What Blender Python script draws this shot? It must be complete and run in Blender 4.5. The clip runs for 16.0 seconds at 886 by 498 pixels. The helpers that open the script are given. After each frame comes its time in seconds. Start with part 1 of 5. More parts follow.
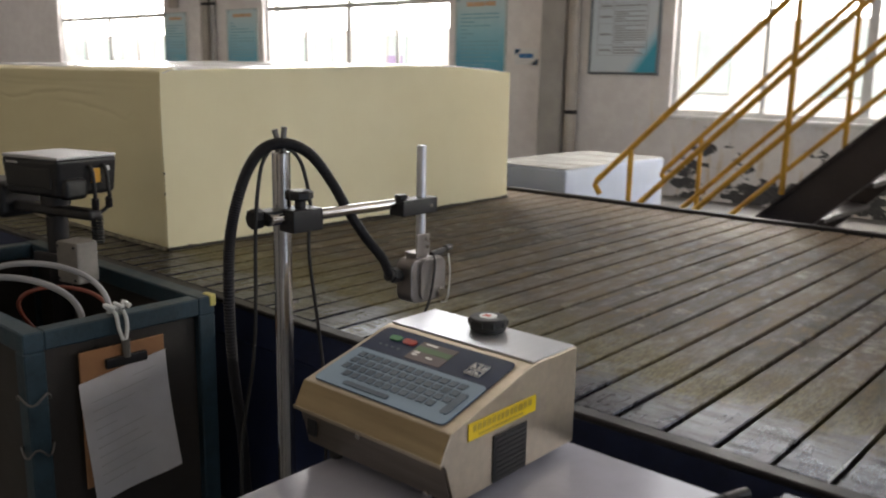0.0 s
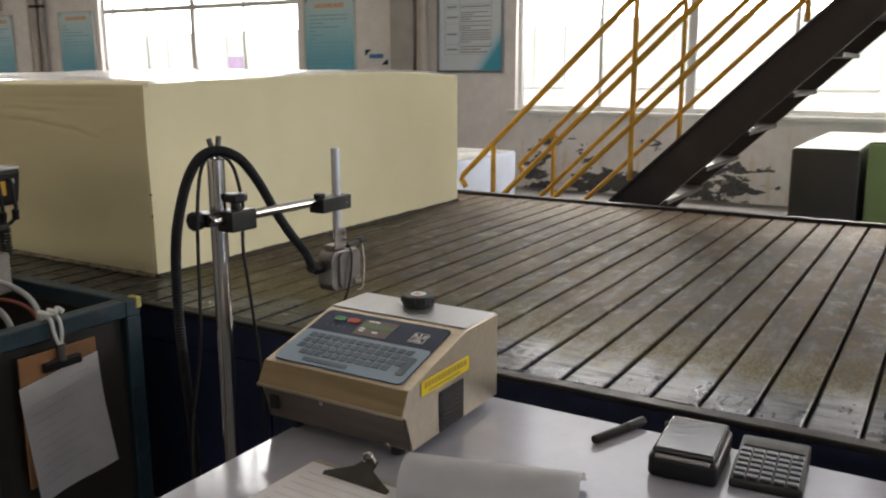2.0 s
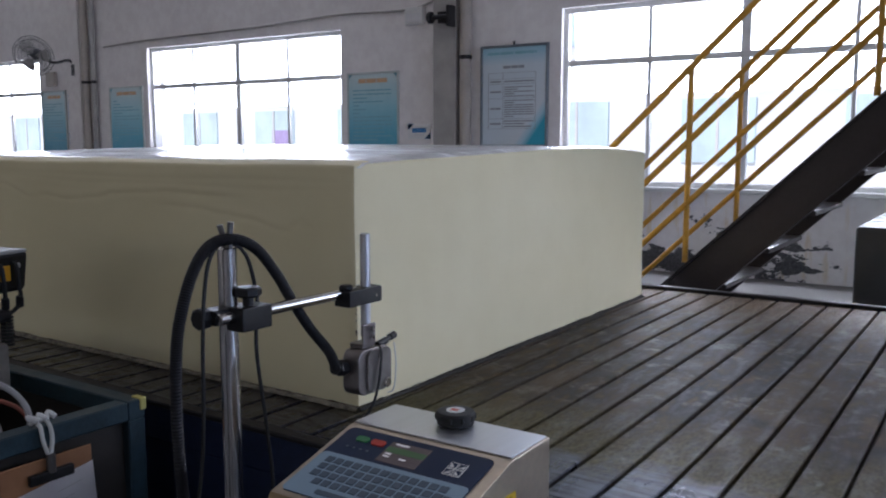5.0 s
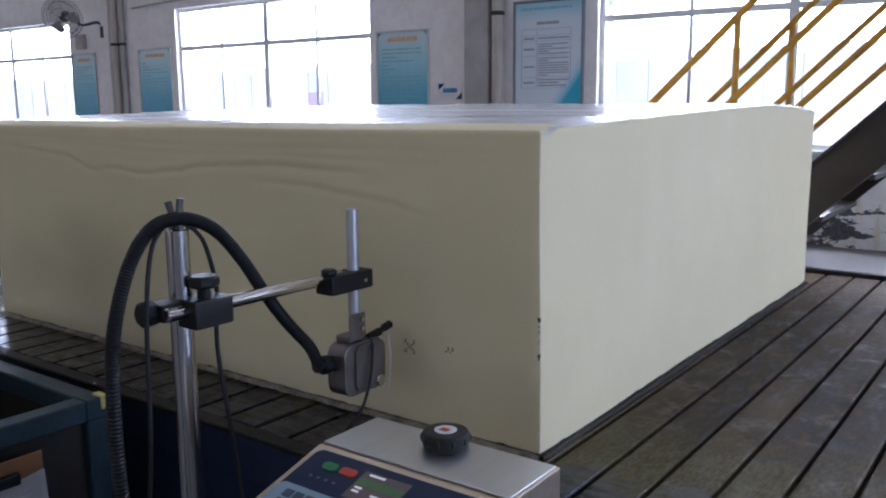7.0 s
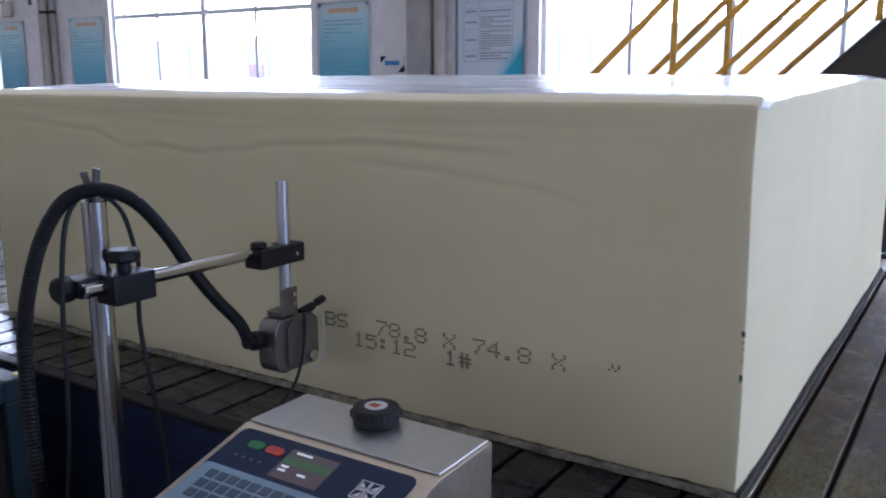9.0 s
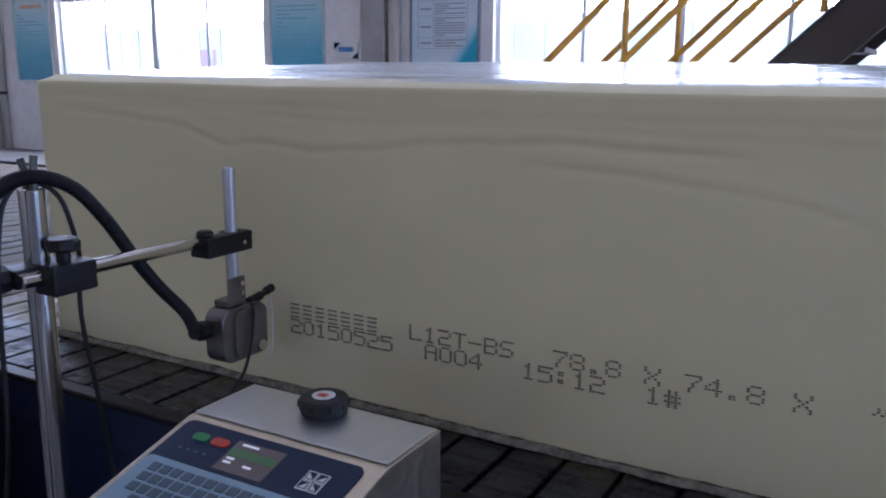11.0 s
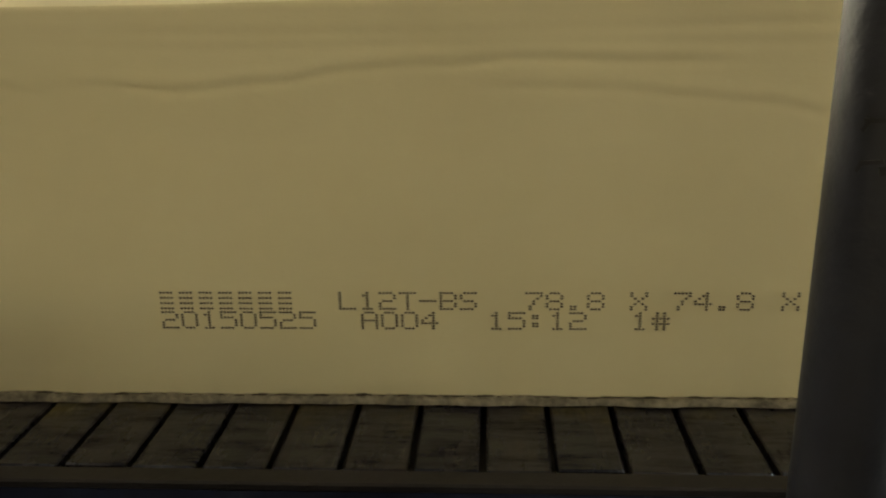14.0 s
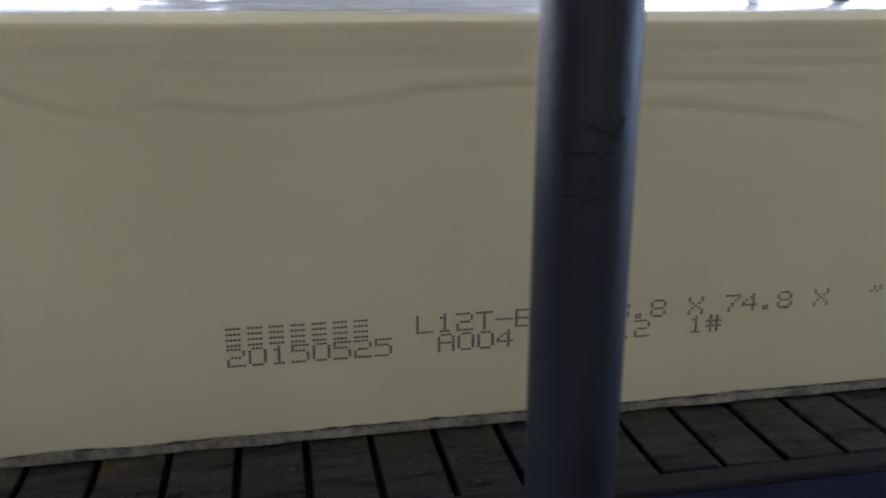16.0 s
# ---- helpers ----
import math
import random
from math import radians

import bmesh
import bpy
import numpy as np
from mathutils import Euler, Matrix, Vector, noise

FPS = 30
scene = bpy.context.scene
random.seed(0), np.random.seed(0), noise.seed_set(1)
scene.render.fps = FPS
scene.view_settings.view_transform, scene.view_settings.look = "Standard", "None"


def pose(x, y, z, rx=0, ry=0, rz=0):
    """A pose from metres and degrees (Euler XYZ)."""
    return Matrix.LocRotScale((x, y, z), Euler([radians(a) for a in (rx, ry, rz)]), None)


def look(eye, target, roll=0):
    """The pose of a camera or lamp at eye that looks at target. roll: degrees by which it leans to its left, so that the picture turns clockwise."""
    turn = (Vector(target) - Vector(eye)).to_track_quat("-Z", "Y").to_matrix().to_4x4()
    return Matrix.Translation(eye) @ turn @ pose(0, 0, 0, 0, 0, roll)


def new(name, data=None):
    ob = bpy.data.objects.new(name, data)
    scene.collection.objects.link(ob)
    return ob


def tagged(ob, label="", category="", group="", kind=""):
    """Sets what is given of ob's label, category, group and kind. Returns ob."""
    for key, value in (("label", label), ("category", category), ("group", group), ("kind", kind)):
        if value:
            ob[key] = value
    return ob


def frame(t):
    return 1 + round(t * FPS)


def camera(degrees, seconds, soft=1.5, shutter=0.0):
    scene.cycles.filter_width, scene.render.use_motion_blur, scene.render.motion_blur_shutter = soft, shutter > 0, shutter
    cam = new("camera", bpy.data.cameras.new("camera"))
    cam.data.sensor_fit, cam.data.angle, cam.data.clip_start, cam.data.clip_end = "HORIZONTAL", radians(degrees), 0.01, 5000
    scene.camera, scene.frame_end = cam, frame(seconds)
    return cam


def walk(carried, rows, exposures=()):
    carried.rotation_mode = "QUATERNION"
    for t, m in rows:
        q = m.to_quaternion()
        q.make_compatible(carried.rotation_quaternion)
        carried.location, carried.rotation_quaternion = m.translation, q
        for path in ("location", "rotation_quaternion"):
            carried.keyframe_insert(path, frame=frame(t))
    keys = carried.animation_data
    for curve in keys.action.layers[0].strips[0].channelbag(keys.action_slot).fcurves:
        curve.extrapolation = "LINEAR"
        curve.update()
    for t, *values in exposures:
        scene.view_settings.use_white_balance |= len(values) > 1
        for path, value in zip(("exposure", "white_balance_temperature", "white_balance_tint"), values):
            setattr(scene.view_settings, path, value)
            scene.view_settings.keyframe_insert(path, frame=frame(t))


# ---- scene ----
cam = camera(54.8, 16.0, soft=2.0, shutter=0.5)

PATH = [
    (0.0, pose(0.000, 0.000, 1.400, 78.25, -1.04, 41.53)),
    (0.5, pose(-0.012, -0.134, 1.404, 77.07, 0.40, 37.63)),
    (1.0, pose(0.044, -0.225, 1.410, 77.90, -0.46, 38.07)),
    (1.5, pose(0.093, -0.263, 1.423, 77.17, 0.09, 36.18)),
    (2.0, pose(0.016, -0.273, 1.424, 78.22, 0.08, 31.06)),
    (2.5, pose(-0.090, -0.303, 1.421, 78.38, -1.45, 28.90)),
    (3.0, pose(-0.133, -0.307, 1.417, 78.09, -1.94, 28.32)),
    (3.5, pose(-0.135, -0.279, 1.427, 79.02, -0.85, 29.93)),
    (4.0, pose(-0.119, -0.237, 1.433, 81.65, -0.24, 31.15)),
    (4.5, pose(-0.106, -0.151, 1.434, 83.19, -0.19, 32.61)),
    (7.0, pose(-0.220, 0.225, 1.429, 80.45, 0.42, 36.37)),
    (7.5, pose(-0.219, 0.241, 1.424, 79.90, 0.38, 35.82)),
    (8.0, pose(-0.216, 0.254, 1.423, 79.11, 0.65, 34.72)),
    (8.5, pose(-0.222, 0.265, 1.417, 78.87, 0.30, 33.34)),
    (9.0, pose(-0.221, 0.261, 1.419, 78.74, -0.01, 32.67)),
    (11.5, pose(-0.214, 0.275, 1.417, 77.89, -0.40, 28.71)),
    (12.0, pose(-0.199, 0.279, 1.414, 78.05, -0.17, 26.74)),
    (12.5, pose(-0.151, 0.304, 1.407, 76.58, 0.40, 19.94)),
    (13.0, pose(-0.141, 0.299, 1.393, 75.59, -0.54, 8.48)),
    (13.5, pose(-0.087, 0.322, 1.393, 73.80, 0.38, 5.29)),
    (14.0, pose(-0.072, 0.339, 1.398, 72.83, 1.01, 2.98)),
    (14.5, pose(-0.062, 0.351, 1.387, 73.39, 1.08, 2.05)),
    (15.0, pose(-0.058, 0.361, 1.398, 73.32, 0.57, -0.07)),
    (15.5, pose(-0.038, 0.365, 1.401, 73.45, 0.44, -4.42)),
    (16.0, pose(-0.020, 0.365, 1.406, 73.89, -0.09, -11.06)),
]
# the clip's camera brightens as it nears the dim side of the block, and its white balance wanders
EXPO = [(0.0, -0.1, 7700, 16), (1.0, -0.1, 7900, 16), (1.5, 0.0, 8100, 16), (2.0, -0.05, 7900, 15), (2.5, -0.08, 7600, 15), (3.5, -0.15, 7100, 15), (4.0, -0.34, 6400, 18), (4.5, -0.45, 6100, 20),
        (7.0, 0.0, 5700, 23), (8.5, 0.18, 5700, 24), (9.0, 0.2, 5550, 24), (11.5, 0.03, 5300, 26), (12.5, -0.1, 5450, 22), (12.9, -0.2, 6100, 18), (13.2, -0.24, 8400, 13),
        (13.5, -0.18, 10200, 11), (13.8, 0.0, 10400, 11), (14.0, 0.3, 10300, 6), (14.3, 0.2, 7600, 14), (14.6, 0.2, 5700, 17), (15.0, 0.03, 5350, 18), (15.5, 0.0, 5400, 18), (16.0, 0.17, 5950, 17)]
walk(cam, PATH, EXPO)

# the belt and the foam block on it run along +x at one speed
SPEED = 0.237
FRONT0 = -2.635

# ---- world, sun, window light, added fill ----
world = bpy.data.worlds.new("sky")
scene.world = world
world.use_nodes = True
wn = world.node_tree
sky = wn.nodes.new("ShaderNodeTexSky")
sky.sky_type = "NISHITA"
sky.sun_disc = False
sky.sun_elevation = radians(52)
sky.sun_rotation = radians(200)
wn.links.new(sky.outputs[0], wn.nodes["Background"].inputs[0])
wn.nodes["Background"].inputs[1].default_value = 0.15

sun = new("sun", bpy.data.lights.new("sun", "SUN"))
sun.data.energy, sun.data.angle, sun.data.color = 5.0, radians(0.6), (1.0, 0.95, 0.88)
sun.matrix_world = look((0, -20, 26), (6, 0, 0))


SKYLIGHTS = ((-10.0, -8.8), (-4.2, -3.0), (1.6, 2.8))


def window_lamp(x, y, z, w, h, power, face):
    la = bpy.data.lights.new("window_light", "AREA")
    la.shape, la.size, la.size_y, la.energy, la.color = "RECTANGLE", w, h, power, (0.90, 0.95, 1.0)
    ob = new("window_light", la)
    ob.matrix_world = look((x, y, z), (x + face[0], y + face[1], z + face[2]))
    return ob


WINDOWS = [(-20.15, -15.65), (-12.45, -8.18), (-4.74, -0.43), (3.0, 7.3)]
WALL_Y, SILL, LINTEL = 9.35, 0.95, 3.03
# height range of unseen upper openings, added for light and reflections
CLERE = (4.3, 7.0)
SOUTH_FILL = ((-9.0, -5.0), (-3.0, 1.0), (3.0, 7.0))
for wx0, wx1 in WINDOWS:
    window_lamp((wx0 + wx1) / 2, WALL_Y + 0.3, 2.52, wx1 - wx0 - 0.1, 1.0, 230, (0, -1, -0.12))
    # added upper lamps, the left ones stronger for a reflection on the table
    window_lamp((wx0 + wx1) / 2, WALL_Y + 0.3, (CLERE[0] + CLERE[1]) / 2, wx1 - wx0 - 0.1, CLERE[1] - CLERE[0] - 0.1, 420 if wx0 < -6 else 110, (0, -1, -0.25)).data.color = (0.80, 0.90, 1.0)
for sx0, sx1 in SKYLIGHTS:
    lamp = window_lamp((sx0 + sx1) / 2, 1.0, 7.66, sx1 - sx0, 13.0, 37, (0, 0.0001, -1))
    lamp.data.color = (1.0, 0.98, 0.94)
# fill lamps added in unseen openings to brighten the block's near face
for sx0, sx1 in SOUTH_FILL:
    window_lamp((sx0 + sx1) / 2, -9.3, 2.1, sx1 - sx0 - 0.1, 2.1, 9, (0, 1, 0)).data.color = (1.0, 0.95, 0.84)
window_lamp(10.9, 2.7, 2.2, 7.6, 3.6, 400, (-1, 0, -0.05)).data.color = (0.57, 0.745, 1.0)

# ---- materials ----
def nodes_of(name):
    m = bpy.data.materials.new(name)
    m.use_nodes = True
    t = m.node_tree
    return m, t, t.nodes["Principled BSDF"]


def noise_node(t, co, scale, detail=4, rough=0.55):
    n = t.nodes.new("ShaderNodeTexNoise")
    n.inputs["Scale"].default_value, n.inputs["Detail"].default_value, n.inputs["Roughness"].default_value = scale, detail, rough
    t.links.new(co, n.inputs["Vector"])
    return n.outputs["Fac"]


def ramp(t, fac, stops):
    r = t.nodes.new("ShaderNodeValToRGB")
    e = r.color_ramp.elements
    while len(e) < len(stops):
        e.new(0.5)
    for el, (p, c) in zip(e, stops):
        el.position, el.color = p, (*c, 1) if len(c) == 3 else c
    t.links.new(fac, r.inputs["Fac"])
    return r.outputs["Color"]


def mix(t, fac, a, b, kind="MIX"):
    n = t.nodes.new("ShaderNodeMix")
    n.data_type, n.blend_type = "RGBA", kind
    for s, v in ((n.inputs["Factor"], fac), (n.inputs[6], a), (n.inputs[7], b)):
        if isinstance(v, (int, float)):
            s.default_value = v
        elif isinstance(v, tuple):
            s.default_value = (*v, 1)
        else:
            t.links.new(v, s)
    return n.outputs[2]


def coords(t, stretch=(1, 1, 1)):
    c = t.nodes.new("ShaderNodeTexCoord")
    m = t.nodes.new("ShaderNodeMapping")
    m.inputs["Scale"].default_value = stretch
    t.links.new(c.outputs["Object"], m.inputs["Vector"])
    return m.outputs["Vector"]


def bump(t, b, fac, strength, distance=0.01):
    n = t.nodes.new("ShaderNodeBump")
    n.inputs["Strength"].default_value, n.inputs["Distance"].default_value = strength, distance
    t.links.new(fac, n.inputs["Height"])
    t.links.new(n.outputs[0], b.inputs["Normal"])


def surf(name, c, rough=0.5, metal=0.0, vary=0.25, scale=6.0, fine=60.0, relief=0.15, stretch=(1, 1, 1), spec=0.5, coat=0.0, uneven=1.0):
    """A surface with a large and a small variation of colour, uneven gloss and fine relief."""
    m, t, b = nodes_of(name)
    co = coords(t, stretch)
    big, small = noise_node(t, co, scale), noise_node(t, co, fine, 3)
    dark = tuple(v * (1 - vary) for v in c)
    lite = tuple(min(1, v * (1 + vary * 0.5)) for v in c)
    col = ramp(t, big, [(0.3, dark), (0.7, lite)])
    col = mix(t, 0.25 * vary * 2, col, ramp(t, small, [(0.35, dark), (0.65, lite)]))
    t.links.new(col, b.inputs["Base Color"])
    r = ramp(t, big, [(0.3, (rough * (1 - 0.15 * uneven),) * 3), (0.7, (min(1, rough * (1 + 0.2 * uneven)),) * 3)])
    t.links.new(r, b.inputs["Roughness"])
    b.inputs["Metallic"].default_value = metal
    b.inputs["Specular IOR Level"].default_value = spec
    b.inputs["Coat Weight"].default_value = coat
    if relief:
        bump(t, b, small, relief, 0.002)
    return m


def glow(name, c, strength):
    m, t, b = nodes_of(name)
    b.inputs["Base Color"].default_value = (*[v * 0.2 for v in c], 1)
    b.inputs["Emission Color"].default_value = (*c, 1)
    b.inputs["Emission Strength"].default_value = strength
    b.inputs["Roughness"].default_value = 0.3
    return m


def foam_material():
    m, t, b = nodes_of("pale_yellow_foam")
    co = coords(t, (0.5, 1, 1))
    big, mid, fine = noise_node(t, co, 1.6, 5), noise_node(t, co, 9, 4), noise_node(t, co, 160, 2)
    col = ramp(t, big, [(0.3, (0.78, 0.693, 0.44)), (0.7, (0.84, 0.760, 0.508))])
    col = mix(t, 0.12, col, ramp(t, mid, [(0.35, (0.75, 0.655, 0.42)), (0.65, (0.87, 0.79, 0.56))]))
    t.links.new(col, b.inputs["Base Color"])
    b.inputs["Roughness"].default_value = 0.75
    b.inputs["Specular IOR Level"].default_value = 0.25
    b.inputs["Subsurface Weight"].default_value = 0.0
    bump(t, b, fine, 0.12, 0.002)
    return m


def film_material():
    m, t, b = nodes_of("clear_film_over_foam")
    co = coords(t, (0.22, 1.5, 1))
    wr = noise_node(t, co, 7, 7, 0.68)
    t.links.new(ramp(t, wr, [(0.35, (0.80, 0.81, 0.74)), (0.6, (0.90, 0.92, 0.92))]), b.inputs["Base Color"])
    t.links.new(ramp(t, wr, [(0.35, (0.12,) * 3), (0.7, (0.34,) * 3)]), b.inputs["Roughness"])
    b.inputs["Specular IOR Level"].default_value = 0.6
    b.inputs["Coat Weight"].default_value = 0.6
    b.inputs["Coat Roughness"].default_value = 0.12
    bump(t, b, wr, 0.9, 0.02)
    return m


def slat_material():
    m, t, b = nodes_of("worn_stained_slat")
    tc = t.nodes.new("ShaderNodeTexCoord")
    info = t.nodes.new("ShaderNodeObjectInfo")
    shift = t.nodes.new("ShaderNodeVectorMath")
    shift.operation = "MULTIPLY_ADD"
    comb = t.nodes.new("ShaderNodeCombineXYZ")
    for i in range(3):
        t.links.new(info.outputs["Random"], comb.inputs[i])
    shift.inputs[1].default_value = (37, 53, 11)
    t.links.new(comb.outputs[0], shift.inputs[0])
    t.links.new(tc.outputs["Object"], shift.inputs[2])
    mp = t.nodes.new("ShaderNodeMapping")
    mp.inputs["Scale"].default_value = (3.0, 0.8, 3.0)
    t.links.new(shift.outputs[0], mp.inputs["Vector"])
    co = mp.outputs["Vector"]
    big, mid, fine = noise_node(t, co, 2.2, 5, 0.6), noise_node(t, co, 9, 5, 0.7), noise_node(t, co, 60, 3)
    col = ramp(t, big, [(0.28, (0.032, 0.026, 0.023)), (0.46, (0.062, 0.047, 0.034)), (0.72, (0.115, 0.086, 0.058))])
    tint = ramp(t, info.outputs["Random"], [(0.0, (0.58, 0.60, 0.66)), (1.0, (1.0, 0.94, 0.85))])
    col = mix(t, 1.0, col, tint, "MULTIPLY")
    stain = ramp(t, mid, [(0.50, (0, 0, 0)), (0.66, (0.85, 0.85, 0.85))])
    col = mix(t, stain, col, (0.125, 0.093, 0.055))
    spill = ramp(t, noise_node(t, shift.outputs[0], 4.5, 6, 0.7), [(0.50, (0, 0, 0)), (0.66, (0.7, 0.7, 0.7))])
    col = mix(t, spill, col, (0.030, 0.026, 0.024))
    worn = ramp(t, noise_node(t, shift.outputs[0], 7.5, 6, 0.75), [(0.56, (0, 0, 0)), (0.72, (0.7, 0.7, 0.7))])
    col = mix(t, worn, col, (0.19, 0.16, 0.12))
    # bands across the belt: darkened near ends, a yellowish strip, brown, a paler far end
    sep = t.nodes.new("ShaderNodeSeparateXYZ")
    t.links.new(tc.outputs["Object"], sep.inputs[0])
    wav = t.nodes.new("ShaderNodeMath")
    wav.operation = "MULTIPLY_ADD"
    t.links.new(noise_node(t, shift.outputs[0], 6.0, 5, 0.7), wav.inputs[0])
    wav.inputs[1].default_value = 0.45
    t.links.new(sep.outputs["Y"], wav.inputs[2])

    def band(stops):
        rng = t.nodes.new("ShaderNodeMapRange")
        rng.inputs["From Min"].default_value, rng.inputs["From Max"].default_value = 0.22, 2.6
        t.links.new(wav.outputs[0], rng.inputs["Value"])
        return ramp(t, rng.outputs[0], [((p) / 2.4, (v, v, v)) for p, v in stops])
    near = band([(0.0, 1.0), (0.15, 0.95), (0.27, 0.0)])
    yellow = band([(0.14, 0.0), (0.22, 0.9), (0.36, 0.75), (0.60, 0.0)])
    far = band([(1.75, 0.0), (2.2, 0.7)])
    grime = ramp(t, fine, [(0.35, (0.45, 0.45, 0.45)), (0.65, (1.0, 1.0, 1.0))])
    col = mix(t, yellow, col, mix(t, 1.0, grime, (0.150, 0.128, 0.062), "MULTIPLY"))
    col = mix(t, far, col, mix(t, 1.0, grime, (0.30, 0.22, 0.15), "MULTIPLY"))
    # pale flakes of old coating left between the two bands
    patchy = t.nodes.new("ShaderNodeMapping")
    patchy.inputs["Scale"].default_value = (2.2, 1.3, 1.0)
    t.links.new(shift.outputs[0], patchy.inputs["Vector"])
    flake = ramp(t, noise_node(t, patchy.outputs["Vector"], 3.4, 7, 0.68), [(0.60, (0, 0, 0)), (0.66, (0.5, 0.5, 0.5))])
    flake = mix(t, 1.0, flake, band([(0.10, 0.0), (0.25, 1.0), (0.95, 0.8), (1.5, 0.15)]), "MULTIPLY")
    col = mix(t, flake, col, mix(t, 1.0, grime, (0.30, 0.275, 0.215), "MULTIPLY"))
    # broken-up mask of the near ends, for the sheen tint and the darkening
    end_mottle = ramp(t, noise_node(t, co, 5, 6, 0.75), [(0.34, (0.72, 0.72, 0.72)), (0.56, (1, 1, 1))])
    pale = mix(t, 1.0, near, end_mottle, "MULTIPLY")
    drag = t.nodes.new("ShaderNodeMapping")
    drag.inputs["Scale"].default_value = (5.0, 26.0, 1.0)
    t.links.new(shift.outputs[0], drag.inputs["Vector"])
    streak = noise_node(t, drag.outputs["Vector"], 1.6, 6, 0.7)
    polish = ramp(t, streak, [(0.38, (0.10, 0.10, 0.10)), (0.60, (0.80, 0.80, 0.80))])
    # bluish tint puts the windows' sheen into the near ends
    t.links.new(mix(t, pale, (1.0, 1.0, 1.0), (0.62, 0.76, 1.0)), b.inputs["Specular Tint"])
    # near ends' base darkened for the shade beside the block
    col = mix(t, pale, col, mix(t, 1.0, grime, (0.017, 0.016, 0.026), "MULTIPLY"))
    t.links.new(col, b.inputs["Base Color"])
    rough = ramp(t, mid, [(0.3, (0.44,) * 3), (0.7, (0.72,) * 3)])
    t.links.new(mix(t, pale, mix(t, worn, rough, (0.36, 0.36, 0.36)), (0.25, 0.25, 0.25)), b.inputs["Roughness"])
    t.links.new(mix(t, pale, ramp(t, mid, [(0.35, (0.18,) * 3), (0.6, (0.06,) * 3)]), polish), b.inputs["Specular IOR Level"])
    bump(t, b, mid, 0.25, 0.004)
    return m


def wall_material():
    m, t, b = nodes_of("limewashed_wall")
    co = coords(t)
    flat = t.nodes.new("ShaderNodeMapping")
    flat.inputs["Scale"].default_value = (1.0, 1.0, 2.0)
    t.links.new(co, flat.inputs["Vector"])
    big, mid, fine = noise_node(t, co, 0.6, 4), noise_node(t, flat.outputs["Vector"], 2.3, 6, 0.65), noise_node(t, co, 70, 3)
    col = ramp(t, big, [(0.3, (0.75, 0.71, 0.70)), (0.7, (0.85, 0.82, 0.81))])
    col = mix(t, 0.35, col, ramp(t, noise_node(t, co, 7, 5), [(0.4, (0.66, 0.62, 0.62)), (0.6, (0.82, 0.80, 0.79))]))
    # bare patches where the plaster came off low on the wall
    sep = t.nodes.new("ShaderNodeSeparateXYZ")
    t.links.new(co, sep.inputs[0])
    low = t.nodes.new("ShaderNodeMapRange")
    low.inputs["From Min"].default_value, low.inputs["From Max"].default_value = 1.0, 0.15
    low.inputs["To Min"].default_value, low.inputs["To Max"].default_value = -0.16, 0.12
    t.links.new(sep.outputs["Z"], low.inputs["Value"])
    add = t.nodes.new("ShaderNodeMath")
    t.links.new(mid, add.inputs[0])
    t.links.new(low.outputs[0], add.inputs[1])
    patch = t.nodes.new("ShaderNodeVectorMath")
    patch.operation = "DISTANCE"
    patch.inputs[1].default_value = (-3.2, WALL_Y, 0.2)
    t.links.new(co, patch.inputs[0])
    near = t.nodes.new("ShaderNodeMapRange")
    near.inputs["From Min"].default_value, near.inputs["From Max"].default_value = 1.2, 2.4
    near.inputs["To Min"].default_value, near.inputs["To Max"].default_value = 0.02, -0.2
    t.links.new(patch.outputs["Value"], near.inputs["Value"])
    both = t.nodes.new("ShaderNodeMath")
    t.links.new(add.outputs[0], both.inputs[0])
    t.links.new(near.outputs[0], both.inputs[1])
    drip = t.nodes.new("ShaderNodeMapping")
    drip.inputs["Scale"].default_value = (6.0, 1.0, 0.9)
    t.links.new(co, drip.inputs["Vector"])
    rust = t.nodes.new("ShaderNodeMapRange")
    rust.inputs["From Min"].default_value, rust.inputs["From Max"].default_value = 2.4, 1.0
    t.links.new(patch.outputs["Value"], rust.inputs["Value"])
    stripes = ramp(t, noise_node(t, drip.outputs["Vector"], 1.6, 5, 0.6), [(0.56, (0, 0, 0)), (0.68, (0.6, 0.6, 0.6))])
    col = mix(t, mix(t, 1.0, rust.outputs[0], stripes, "MULTIPLY"), col, (0.60, 0.44, 0.20))
    bare = ramp(t, both.outputs[0], [(0.60, (0, 0, 0)), (0.615, (1, 1, 1))])
    col = mix(t, bare, col, ramp(t, fine, [(0.3, (0.05, 0.05, 0.055)), (0.7, (0.14, 0.14, 0.145))]))
    t.links.new(col, b.inputs["Base Color"])
    b.inputs["Roughness"].default_value = 0.9
    bump(t, b, mix(t, bare, fine, (0.0, 0.0, 0.0)), 0.3, 0.006)
    return m


def poster_material():
    m, t, b = nodes_of("faded_blue_poster")
    c = t.nodes.new("ShaderNodeTexCoord")
    sep = t.nodes.new("ShaderNodeSeparateXYZ")
    t.links.new(c.outputs["Generated"], sep.inputs[0])
    col = ramp(t, sep.outputs["Z"], [(0.0, (0.01, 0.24, 0.40)), (0.35, (0.06, 0.40, 0.55)), (0.65, (0.30, 0.60, 0.68)), (0.97, (0.62, 0.72, 0.72))])
    t.links.new(mix(t, 0.2, col, ramp(t, noise_node(t, c.outputs["Generated"], 8, 4), [(0.3, (0.25, 0.5, 0.6)), (0.7, (0.5, 0.66, 0.70))])), b.inputs["Base Color"])
    b.inputs["Roughness"].default_value = 0.35
    return m


